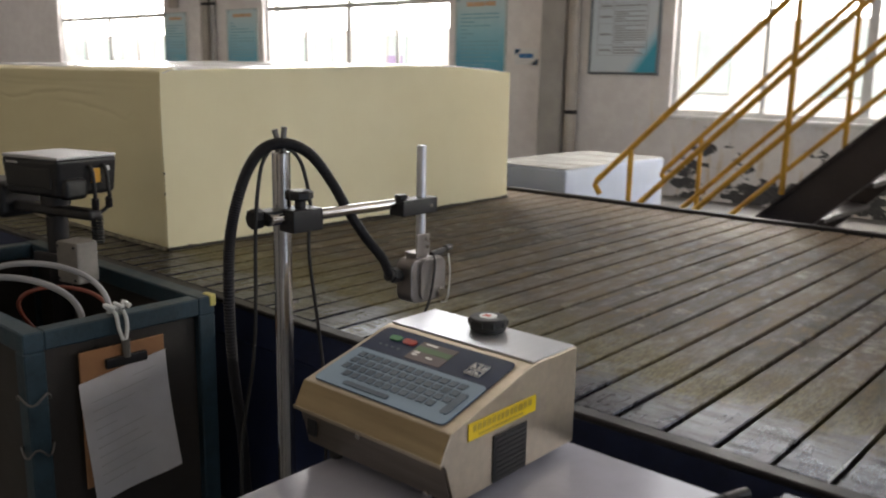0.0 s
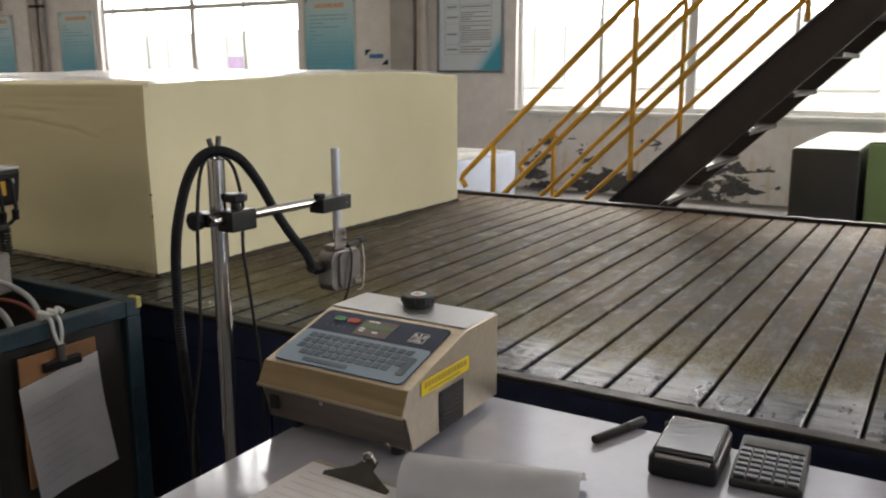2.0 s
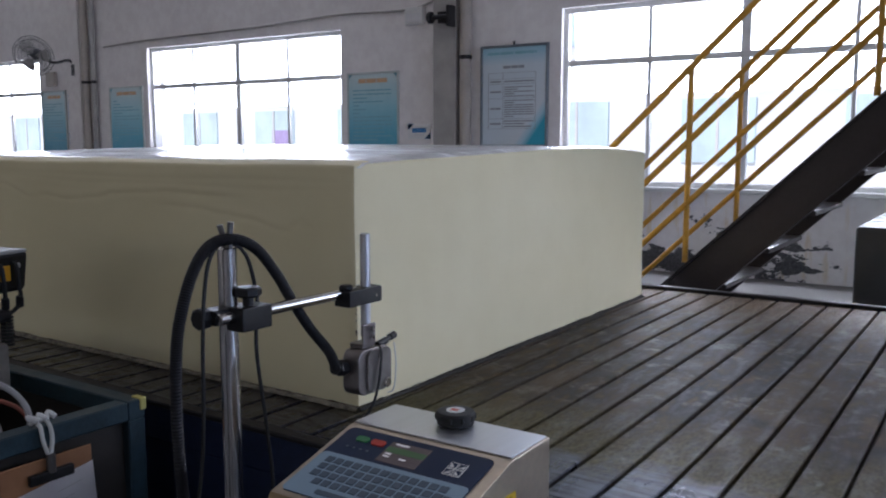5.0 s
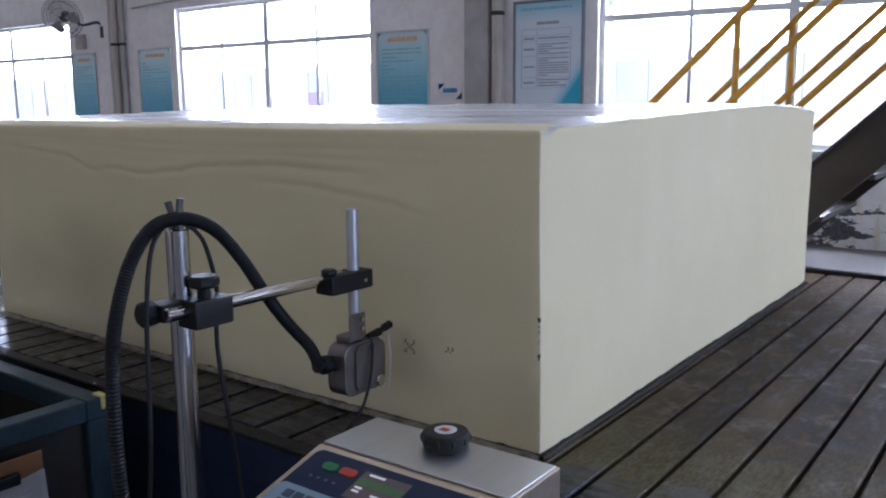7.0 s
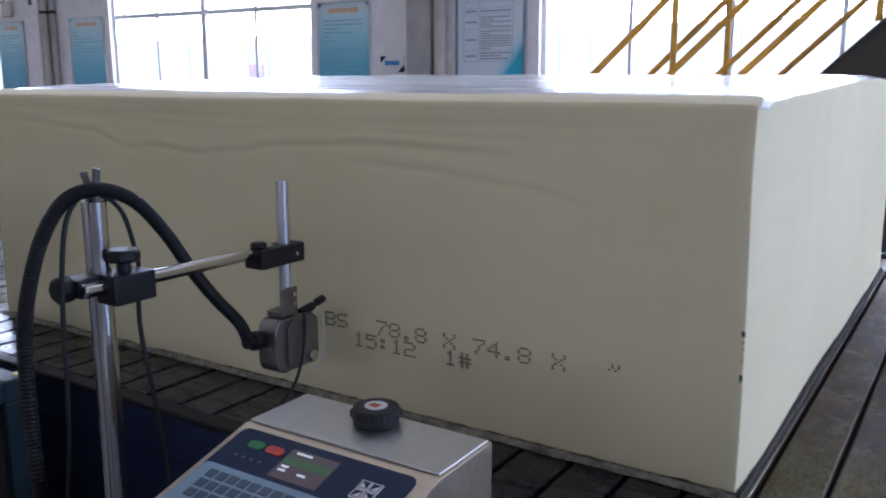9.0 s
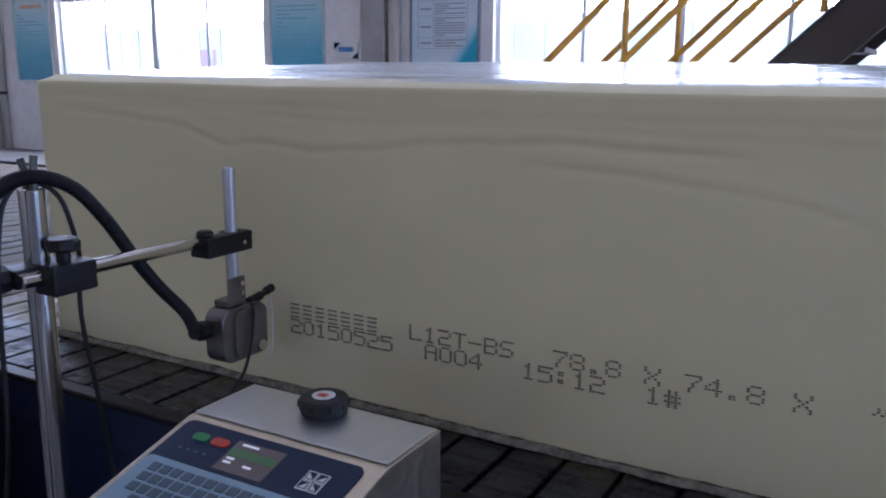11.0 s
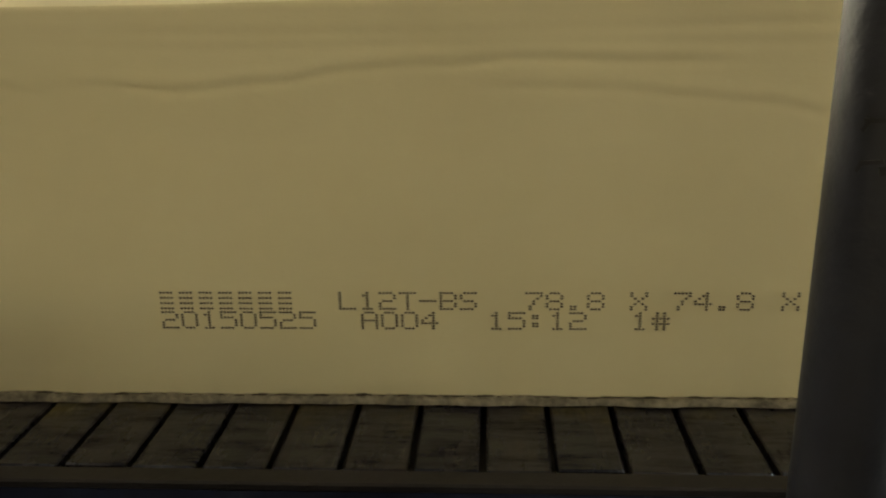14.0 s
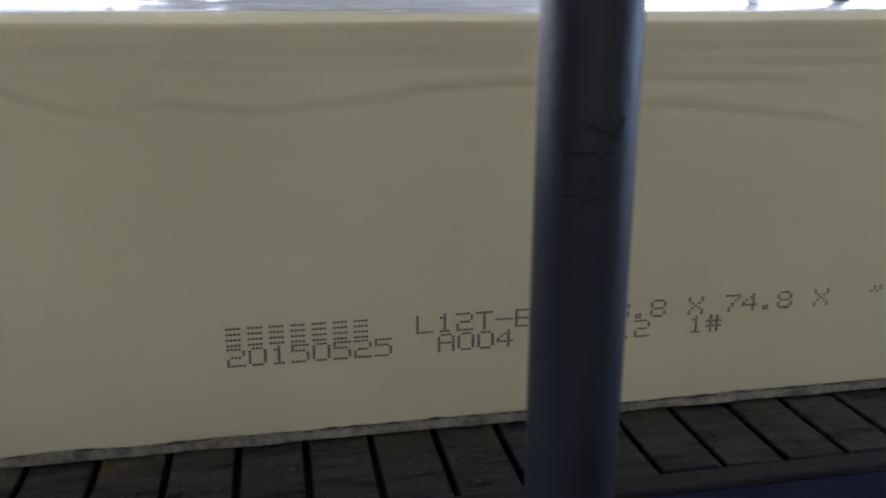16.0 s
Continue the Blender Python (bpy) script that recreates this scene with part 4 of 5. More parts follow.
    for nm in ("near", "front"):
        bm = bmesh.new()
        n = 240
        length = L_B if nm == "near" else W_B
        rows = []
        for i in range(n + 1):
            u = length * i / n
            h = 0.0090 + 0.003 * noise.noise((u * 9, 2.0, 1.0)) + rnd.uniform(-0.0012, 0.0012)
            o = 0.0125 + 0.004 * noise.noise((u * 11, 7.0, 1.0)) + rnd.uniform(-0.001, 0.001)
            if nm == "front":
                h, o = h * 0.75, o * 0.55
            prof = ((0.004, 0.0), (-o - 0.0015, 0.0), (-o, h * 0.5), (-o * 0.75, h * 0.92), (0.004, h * 1.05))
            rows.append([bm.verts.new((-u, a, c) if nm == "near" else (-a, u, c)) for a, c in prof])
        for a, c in zip(rows, rows[1:]):
            for k in range(5):
                bm.faces.new((a[k], a[(k + 1) % 5], c[(k + 1) % 5], c[k]))
        part("bottom_skin", bm, M["skin" if nm == "near" else "dark_skin"], b, "ragged brownish foam skin", local=True, smooth=False)
        # the torn seam along the top of the skin, open in stretches
        bm = bmesh.new()
        for i in range(n):
            u = length * i / n
            z = 0.0088 + 0.003 * noise.noise((u * 9, 2.0, 1.0))
            z1 = 0.0088 + 0.003 * noise.noise(((u + length / n) * 9, 2.0, 1.0))
            th = 0.0002 + 0.0040 * max(0.0, noise.noise((u * 31, 1.0, 6.0)))
            a0, a1 = -0.0030, 0.003
            ring = [bm.verts.new((-q, a, c) if nm == "near" else (-a, q, c)) for q, zz in ((u, z), (u + length / n, z1)) for a, c in ((a0, zz), (a0, zz + th), (a1, zz + th), (a1, zz))]
            for k in range(4):
                bm.faces.new((ring[k], ring[(k + 1) % 4], ring[4 + (k + 1) % 4], ring[4 + k]))
        part("skin_tear", bm, M["tear"], b, "dark torn seam", local=True, smooth=False)
    # dark crumbs torn out of the near front corner
    for z, w, h in ((0.3215, 0.0016, 0.004), (0.2668, 0.0030, 0.0055), (0.2437, 0.0012, 0.006), (0.1968, 0.0028, 0.008), (0.226, 0.0012, 0.010), (0.255, 0.0014, 0.004), (0.405, 0.0012, 0.003)):
        bm = bmesh.new()
        bmesh.ops.create_icosphere(bm, subdivisions=2, radius=1.0)
        for v in bm.verts:
            v.co *= 1 + 0.8 * noise.noise(v.co * 2.6 + Vector((z * 40, 0, 0)))
            v.co = Vector((-0.0052 - 0.0062 * z / H + v.co.x * w, 0.0030 + v.co.y * w, z + v.co.z * h))
        part("torn_crumb", bm, M["tear"], b, "dark torn fleck on the corner", local=True)
    return b


GLYPHS = {
    "0": "01110 10001 10001 10001 10001 10001 01110", "1": "00100 01100 00100 00100 00100 00100 01110",
    "2": "11110 00001 00001 01110 10000 10000 11111", "4": "00010 00110 01010 10010 11111 00010 00010",
    "5": "11111 10000 11110 00001 00001 00001 11110", "7": "11111 00001 00010 00100 00100 01000 01000",
    "8": "01110 10001 10001 01110 10001 10001 01110", "A": "01110 10001 10001 11111 10001 10001 10001",
    "B": "11110 10001 10001 11110 10001 10001 11110", "L": "10000 10000 10000 10000 10000 10000 11111",
    "S": "01111 10000 10000 01110 00001 00001 11110", "T": "11111 00100 00100 00100 00100 00100 00100",
    "X": "10001 10001 01010 00100 01010 10001 10001", "-": "00000 00000 00000 11111 00000 00000 00000",
    ".": "00000 00000 00000 00000 00000 01100 01100", ":": "00000 01100 01100 00000 01100 01100 00000",
    "#": "01010 01010 11111 01010 11111 01010 01010", '"': "01010 01010 10100 00000 00000 00000 00000",
    "|": "11110 00000 11110 00000 11110 00000 11110",
}
# printed rows: text, where it begins behind the block's front, height of its foot; a bar stands for each letter of a maker's name
PRINT = (("|||||||", 1.263, 0.926), ("L12T-BS", 0.985, 0.926), ("78.8", 0.7015, 0.926), ("X", 0.545, 0.926), ("74.8", 0.481, 0.926), ("X", 0.3225, 0.926),
         ('"', 0.219, 0.926), ("20150525", 1.2635, 0.894), ("A004", 0.952, 0.894), ("15:12", 0.758, 0.894), ("1#", 0.542, 0.894))
PITCH, DOT_X, DOT_Z = 0.0308, 0.0055, 0.0043
NOZZLE = (-1.3235, 1.44)


def build_print(block):
    meshes, made = {}, []
    for text, start, foot in PRINT:
        for i, ch in enumerate(text):
            if ch not in meshes:
                bm = bmesh.new()
                for rr, row in enumerate(GLYPHS[ch].split()):
                    for cc, on in enumerate(row):
                        if on == "1":
                            x, z = cc * DOT_X + 0.0015, (6 - rr) * DOT_Z + 0.0015
                            ring = [(x + 0.0024 * math.cos(a), z + 0.0017 * math.sin(a)) for a in (math.pi * k / 3 for k in range(6))]
                            f = [bm.verts.new((p, -0.0003, q)) for p, q in ring]
                            e = [bm.verts.new((p, 0.0004, q)) for p, q in ring]
                            bm.faces.new(f)
                            for k in range(6):
                                bm.faces.new((f[k], e[k], e[(k + 1) % 6], f[(k + 1) % 6]))
                meshes[ch] = finish(bm, "ink_character", M["ink"], False)
            o = new("ink_character", meshes[ch])
            o.parent = block
            made.append((o, start - i * PITCH, foot - BELT_Z - 0.002))
    return made


# ---- the work table and what is on it ----
TABLE_Z = 0.765


def build_table():
    t = thing("work_table", "white laminate work table beside the conveyor", "table", at=(-0.45, 0.87, 0))
    part("tabletop", boxed(-1.011, 0.12, 0.467, 1.208, TABLE_Z - 0.024, TABLE_Z, 0.003, 2), M["table"], t)
    part("edge_band", boxed(-1.0135, -1.0105, 0.469, 1.206, TABLE_Z - 0.022, TABLE_Z - 0.003), M["table_edge"], t)
    for x in (-0.96, 0.03):
        for y in (0.50, 1.145):
            part("leg", boxed(x, x + 0.04, y, y + 0.04, 0, TABLE_Z - 0.064, 0.003, 1), M["dark_steel"], t)
    for y in (0.505, 1.150):
        part("rail", boxed(-0.92, 0.03, y, y + 0.03, TABLE_Z - 0.064, TABLE_Z - 0.024), M["dark_steel"], t)


def build_controller():
    c = thing("printer_controller", "stainless steel ink printer controller with sloping keyboard panel", "controller", at=(-0.895, 1.01, TABLE_Z))
    x0, x1 = -1.056, -0.734
    zb = TABLE_Z + 0.018
    body = [(0.868, zb), (0.852, 0.850), (0.838, 0.855), (0.860, 0.897), (1.054, 0.951), (1.182, 0.952), (1.182, zb)]
    bm = bmesh.new()
    extrude_profile(bm, body, x0, x1)
    bmesh.ops.bevel(bm, geom=list(bm.edges), offset=0.0025, segments=2, profile=0.5, affect="EDGES")
    housing = part("housing", bm, M["inox"], c)
    # thin plate added to carry the shaded steel colour
    bm = bmesh.new()
    extrude_profile(bm, [(0.8665, zb + 0.003), (0.8515, 0.8485), (0.8500, 0.8485), (0.8650, zb + 0.003)], x0 + 0.003, x1 - 0.003)
    part("front_shade_plate", bm, M["inox_shade"], c, "lower front, shade put into its steel colour")
    # thin plate added to carry the warm reflection colour
    bm = bmesh.new()
    extrude_profile(bm, [(0.8388, 0.8572), (0.8590, 0.8955), (0.8578, 0.8961), (0.8376, 0.8578)], x0 + 0.001, x1 - 0.001)
    part("front_reflection_plate", bm, M["inox_reflect"], c, "sloping front, brown-gold reflections put into its steel colour")
    # lid plate carries the steel with the window reflection in its colour
    part("lid", boxed(x0 + 0.004, x1 - 0.004, 1.060, 1.178, 0.9515, 0.9545, 0.001, 1), M["inox_sky"], c)
    part("front_lip", boxed(x0 - 0.002, x1 + 0.002, 0.8365, 0.8385, 0.852, 0.858, 0.0005, 1), M["inox"], c)
    for x in (x0 + 0.05, x1 - 0.04):
        for y in (0.885, 1.15):
            bm = bmesh.new()
            cyl(bm, (x, y, TABLE_Z), (x, y, zb), 0.013, 14, 0.003)
            part("rubber_foot", bm, M["rubber"], c)
    # the sloping membrane panel: u along the panel, v up its slope
    ang = math.atan2(0.951 - 0.897, 1.054 - 0.860)
    base = Matrix.Translation((x0, 0.860, 0.897)) @ Matrix.Rotation(ang, 4, "X") @ Matrix.Translation((0, 0, -0.0022))

    def plate(name, u0, u1, v0, v1, h0, h1, mat, parent, r=0.0, label=""):
        bm = bmesh.new()
        add_box(bm, u0, u1, v0, v1, h0, h1)
        if r:
            es = [e for e in bm.edges if abs(e.verts[0].co.z - e.verts[1].co.z) > 1e-5 and abs(e.verts[0].co.x - e.verts[1].co.x) < 1e-6 and abs(e.verts[0].co.y - e.verts[1].co.y) < 1e-6]
            bmesh.ops.bevel(bm, geom=es, offset=r, segments=4, profile=0.5, affect="EDGES")
        bm.transform(base)
        return part(name, bm, mat, parent, label, smooth=False)
    panel = plate("control_panel", 0.012, 0.300, 0.008, 0.192, 0.0028, 0.0042, M["panel_navy"], c, 0.012, "navy membrane panel")
    plate("keyboard_field", 0.0125, 0.2995, 0.0085, 0.116, 0.0042, 0.0050, M["panel_grey"], panel, 0.010, "pale blue grey keyboard field")
    for r in range(4):
        for k in range(13):
            if r == 0 and k in (0, 12):
                continue
            u = 0.034 + k * 0.0185
            v = 0.036 + r * 0.0185
            bm = bmesh.new()
            add_box(bm, u, u + 0.0145, v, v + 0.0135, 0.005, 0.0062)
            bm.transform(base)
            part("key", bm, M["key"], panel, smooth=False)
    plate("space_bar", 0.075, 0.175, 0.0165, 0.0265, 0.005, 0.0062, M["key"], panel, 0.003)
    plate("side_key", 0.272, 0.288, 0.030, 0.085, 0.005, 0.0062, M["key"], panel, 0.004)
    plate("start_button", 0.044, 0.070, 0.158, 0.172, 0.0042, 0.0062, M["green"], panel, 0.006, "green start button")
    plate("stop_button", 0.076, 0.104, 0.158, 0.172, 0.0042, 0.0062, M["red"], panel, 0.006, "red stop button")
    scr = plate("display", 0.112, 0.190, 0.124, 0.178, 0.0042, 0.0048, M["screen_dark"], panel, 0, "small lit display with a green band")
    plate("band", 0.113, 0.189, 0.150, 0.164, 0.0048, 0.0051, M["screen_green"], scr)
    for u, v, w in ((0.122, 0.171, 0.026), (0.118, 0.144, 0.012), (0.118, 0.137, 0.012), (0.150, 0.137, 0.013)):
        plate("text_bar", u, u + w, v, v + 0.0035, 0.0048, 0.0051, M["screen_text"], scr)
    for i in range(4):
        plate("indicator_print", 0.040 + i * 0.014, 0.045 + i * 0.014, 0.138, 0.142, 0.0042, 0.0046, M["key"], panel)
    for du, dv in ((0, 0), (0.0165, 0), (0, 0.0165), (0.0165, 0.0165)):
        k = plate("arrow_key", 0.236 + du, 0.251 + du, 0.132 + dv, 0.147 + dv, 0.0042, 0.0052, M["white"], panel)
        plate("arrow_field", 0.2375 + du, 0.2495 + du, 0.1335 + dv, 0.1455 + dv, 0.0052, 0.0054, M["panel_navy"], k)
        bm = bmesh.new()
        tri = [(0.239, 0.1345), (0.2485, 0.1345), (0.2485, 0.144)] if du == dv else [(0.239, 0.1345), (0.2485, 0.1345), (0.239, 0.144)]
        f = bm.faces.new([bm.verts.new((a + du, b2 + dv, 0.0056)) for a, b2 in tri])
        bm.transform(base)
        part("arrow", bm, M["white"], k, smooth=False)
    # screw cap on the lid
    kx, ky, kz = -0.897, 1.145, 0.9545
    bm = bmesh.new()
    prof = ((kz, 0.030), (kz + 0.002, 0.032), (kz + 0.007, 0.032), (kz + 0.009, 0.034), (kz + 0.020, 0.034), (kz + 0.0235, 0.0315), (kz + 0.0245, 0.025))
    add_ring_tube(bm, [(kx, ky, z) for z, r in prof], [r for z, r in prof], 40)
    cap = part("filler_cap", bm, M["rubber"], c, "black screw cap with a sticker")
    for k in range(10):
        a = 2 * math.pi * k / 10
        bm = bmesh.new()
        cyl(bm, (kx + 0.0330 * math.cos(a), ky + 0.0330 * math.sin(a), kz + 0.010), (kx + 0.0330 * math.cos(a), ky + 0.0330 * math.sin(a), kz + 0.019), 0.003, 8)
        part("grip", bm, M["rubber"], cap)
    bm = bmesh.new()
    cyl(bm, (kx, ky, kz + 0.0245), (kx, ky, kz + 0.0253), 0.016, 24)
    part("sticker", bm, M["white"], cap)
    part("red_mark", boxed(kx - 0.008, kx + 0.006, ky - 0.007, ky + 0.004, kz + 0.0253, kz + 0.0257), M["red"], cap, smooth=False)
    # right side: sticker and vent
    lab = part("warning_sticker", boxed(x1 + 0.0005, x1 + 0.0017, 0.897, 1.064, 0.8735, 0.9005), M["label_yellow"], c, "yellow sticker with unreadable print", smooth=False)
    bm = bmesh.new()
    rnd = random.Random(3)
    y = 0.907
    while y < 1.05:
        w = rnd.uniform(0.007, 0.011)
        add_box(bm, x1 + 0.0017, x1 + 0.0021, y, y + w, 0.886, 0.8965)
        y += w + 0.0025
    add_box(bm, x1 + 0.0017, x1 + 0.0021, 0.92, 1.03, 0.8775, 0.8808)
    part("print", bm, M["label_ink"], lab, smooth=False)
    vent = part("vent_panel", boxed(x1 + 0.0005, x1 + 0.0025, 0.957, 1.042, 0.786, 0.863, 0.0008, 1), M["vent"], c, "black vent panel", smooth=False)
    for k in range(9):
        part("louvre", boxed(x1 + 0.0025, x1 + 0.0042, 0.962, 1.037, 0.791 + k * 0.008, 0.7945 + k * 0.008), M["vent"], vent, smooth=False)
    # front: rocker switch, lock and screws
    sw = part("switch", boxed(-1.043, -1.020, 0.852, 0.8565, 0.805, 0.835, 0.002, 1), M["black"], c, "black rocker switch")
    for x, z in ((-0.915, 0.862), (-0.775, 0.812)):
        bm = bmesh.new()
        cyl(bm, (x, 0.846 if z > 0.84 else 0.852, z - 0.02), (x, 0.858, z - 0.02), 0.005, 12, 0.001)
        part("latch_screw", bm, M["chrome"], c)


def build_stand():
    s = thing("print_head_stand", "steel stand holding the ink print head over the belt", "stand", at=(-1.358, 1.055, 0))
    px, py = -1.358, 1.055
    bm = bmesh.new()
    cyl(bm, (px, py, 0.0), (px, py, 0.02), 0.14, 32, 0.004)
    part("base_plate", bm, M["dark_steel"], s)
    bm = bmesh.new()
    cyl(bm, (px, py, 0.02), (px, py, 1.239), 0.0185, 28, 0.002)
    part("pole", bm, M["chrome"], s, "polished steel pole")
    ax = -1.330
    block = part("cross_clamp", boxed(ax - 0.034, ax + 0.028, 1.040, 1.116, 1.082, 1.128, 0.004), M["black"], s, "black plastic cross clamp")
    bm = bmesh.new()
    add_box(bm, px - 0.024, px + 0.022, 1.004, 1.05, 1.096, 1.126, 0.005)
    part("jaw", bm, M["black"], block)
    bm = bmesh.new()
    add_ring_tube(bm, [(-1.366, 1.012, 1.110), (-1.366, 1.006, 1.110), (-1.366, 0.988, 1.110), (-1.366, 0.984, 1.110)], [0.012, 0.021, 0.021, 0.016], 8)
    part("side_knob", bm, M["black"], block)
    bm = bmesh.new()
    cyl(bm, (-1.325, 1.075, 1.128), (-1.325, 1.075, 1.145), 0.011, 12)
    cyl(bm, (-1.325, 1.075, 1.145), (-1.325, 1.075, 1.164), 0.026, 8, 0.004)
    part("top_knob", bm, M["black"], block)
    bm = bmesh.new()
    cyl(bm, (ax, 1.005, 1.110), (ax, 1.40, 1.108), 0.0115, 20, 0.002)
    part("arm", bm, M["chrome"], s, "polished steel arm")
    end = part("end_clamp", boxed(-1.345, -1.300, 1.345, 1.458, 1.081, 1.117, 0.003), M["black"], s, "black end clamp")
    bm = bmesh.new()
    cyl(bm, (-1.325, 1.362, 1.117), (-1.325, 1.362, 1.128), 0.015, 8, 0.003)
    part("clamp_knob", bm, M["black"], end)
    bm = bmesh.new()
    cyl(bm, (-1.300, 1.435, 1.098), (-1.298, 1.435, 1.098), 0.004, 10)
    part("set_screw", bm, M["chrome"], end)
    bm = bmesh.new()
    cyl(bm, (-1.322, 1.425, 1.002), (-1.322, 1.425, 1.236), 0.0112, 20, 0.002)
    part("drop_tube", bm, M["alu"], s, "satin aluminium tube")
    br = part("bracket", boxed(-1.309, -1.304, 1.394, 1.438, 0.985, 1.034, 0.002), M["head_alu"], s, "bent metal bracket")
    part("tab", boxed(-1.345, -1.309, 1.396, 1.436, 0.979, 0.990, 0.001, 1), M["head_alu"], br)
    for z in (1.004, 1.022):
        bm = bmesh.new()
        cyl(bm, (-1.304, 1.424, z), (-1.298, 1.424, z), 0.005, 6)
        part("bolt", bm, M["chrome"], br)
    # print head: a rounded cast body with a cover plate
    bm = bmesh.new()
    add_box(bm, -1.347, -1.300, 1.372, 1.486, 0.874, 0.978)
    es = [e for e in bm.edges if abs(e.verts[0].co.x - e.verts[1].co.x) > 0.01]
    bmesh.ops.bevel(bm, geom=es, offset=0.024, segments=5, profile=0.5, affect="EDGES")
    bmesh.ops.bevel(bm, geom=list(bm.edges), offset=0.003, segments=2, profile=0.5, affect="EDGES", clamp_overlap=True)
    head = part("print_head", bm, M["head_alu"], s, "silver cast aluminium print head")
    bm = bmesh.new()
    add_box(bm, -1.300, -1.294, 1.398, 1.482, 0.880, 0.974)
    es = [e for e in bm.edges if abs(e.verts[0].co.x - e.verts[1].co.x) > 0.001]
    bmesh.ops.bevel(bm, geom=es, offset=0.018, segments=4, profile=0.5, affect="EDGES")
    part("cover", bm, M["head_alu"], head)
    bm = bmesh.new()
    cyl(bm, (-1.294, 1.462, 0.892), (-1.286, 1.462, 0.892), 0.012, 16, 0.002)
    part("screw", bm, M["chrome"], head)
    bm = bmesh.new()
    cyl(bm, (-1.338, 1.335, 0.945), (-1.338, 1.374, 0.938), 0.0145, 14)
    cyl(bm, (-1.338, 1.345, 0.943), (-1.338, 1.365, 0.940), 0.018, 6)
    part("hose_gland", bm, M["black"], head)
    bm = bmesh.new()
    cyl(bm, (-1.312, 1.452, 0.977), (-1.316, 1.492, 0.981), 0.0088, 12, 0.002)
    cyl(bm, (-1.316, 1.490, 0.981), (-1.319, 1.512, 0.984), 0.0058, 10)
    cyl(bm, (-1.319, 1.508, 0.984), (-1.322, 1.532, 0.987), 0.0085, 12, 0.002)
    part("sensor", bm, M["black"], head, "black cable sensor")
    bm = bmesh.new()
    add_ring_tube(bm, smooth_path([(-1.312, 1.455, 0.978), (-1.292, 1.442, 0.968), (-1.286, 1.432, 0.93), (-1.286, 1.420, 0.885), (-1.29, 1.400, 0.845), (-1.31, 1.36, 0.80), (-1.33, 1.27, 0.765), (-1.35, 1.22, 0.60), (-1.36, 1.20, 0.40)], 6), 0.0032, 8)
    part("sensor_cable", bm, M["rubber"], head)
    bm = bmesh.new()
    add_ring_tube(bm, smooth_path([(-1.292, 1.490, 0.98), (-1.288, 1.492, 0.93), (-1.292, 1.488, 0.87), (-1.305, 1.48, 0.86)], 6), 0.0015, 6)
    part("drip_tube", bm, M["rag"], head)
    # corrugated hose from the head over the pole and down
    hx = -1.345
    path = smooth_path([(-1.338, 1.340, 0.944), (-1.34, 1.320, 0.985), (hx, 1.272, 1.040), (hx, 1.221, 1.104), (hx, 1.172, 1.174), (hx, 1.117, 1.232), (hx, 1.055, 1.256), (hx, 1.000, 1.246),
                        (hx, 0.960, 1.200), (hx, 0.930, 1.122), (hx, 0.918, 1.05), (hx, 0.915, 0.94), (hx, 0.920, 0.82), (hx - 0.02, 0.95, 0.66), (hx - 0.04, 0.97, 0.45), (hx - 0.04, 0.96, 0.2), (hx - 0.02, 0.9, 0.03)], 18)
    fine = []
    for a, b in zip(path, path[1:]):
        fine += [a, (a + b) / 2]
    bm = bmesh.new()
    add_ring_tube(bm, fine, [0.0115 if i % 2 else 0.0103 for i in range(len(fine))], 12)
    part("hose", bm, M["hose"], s, "black corrugated ink hose")
    for pts in ([(hx, 1.045, 1.252), (hx, 1.02, 1.245), (hx, 0.998, 1.215), (hx, 0.985, 1.148), (hx, 0.979, 1.06), (hx, 0.975, 0.93), (hx, 0.965, 0.82), (hx, 0.93, 0.6), (hx, 0.93, 0.05)],
                [(hx, 1.058, 1.247), (hx, 1.082, 1.232), (hx, 1.101, 1.200), (hx, 1.118, 1.124), (hx, 1.112, 1.06), (hx, 1.115, 1.0), (hx, 1.135, 0.86), (hx, 1.15, 0.7), (hx, 1.15, 0.3)]):
        bm = bmesh.new()
        add_ring_tube(bm, smooth_path(pts, 8), 0.0038, 8)
        part("cable", bm, M["rubber"], s, "thin black cable")
    for x, lean in ((-1.364, -0.004), (-1.346, 0.002)):
        bm = bmesh.new()
        add_ring_tube(bm, [(x, 1.052, 1.236), (x, 1.052, 1.262), (x + lean, 1.052 + lean, 1.286 + lean)], 0.0058, 8)
        part("hose_clip", bm, M["castalu"], s)


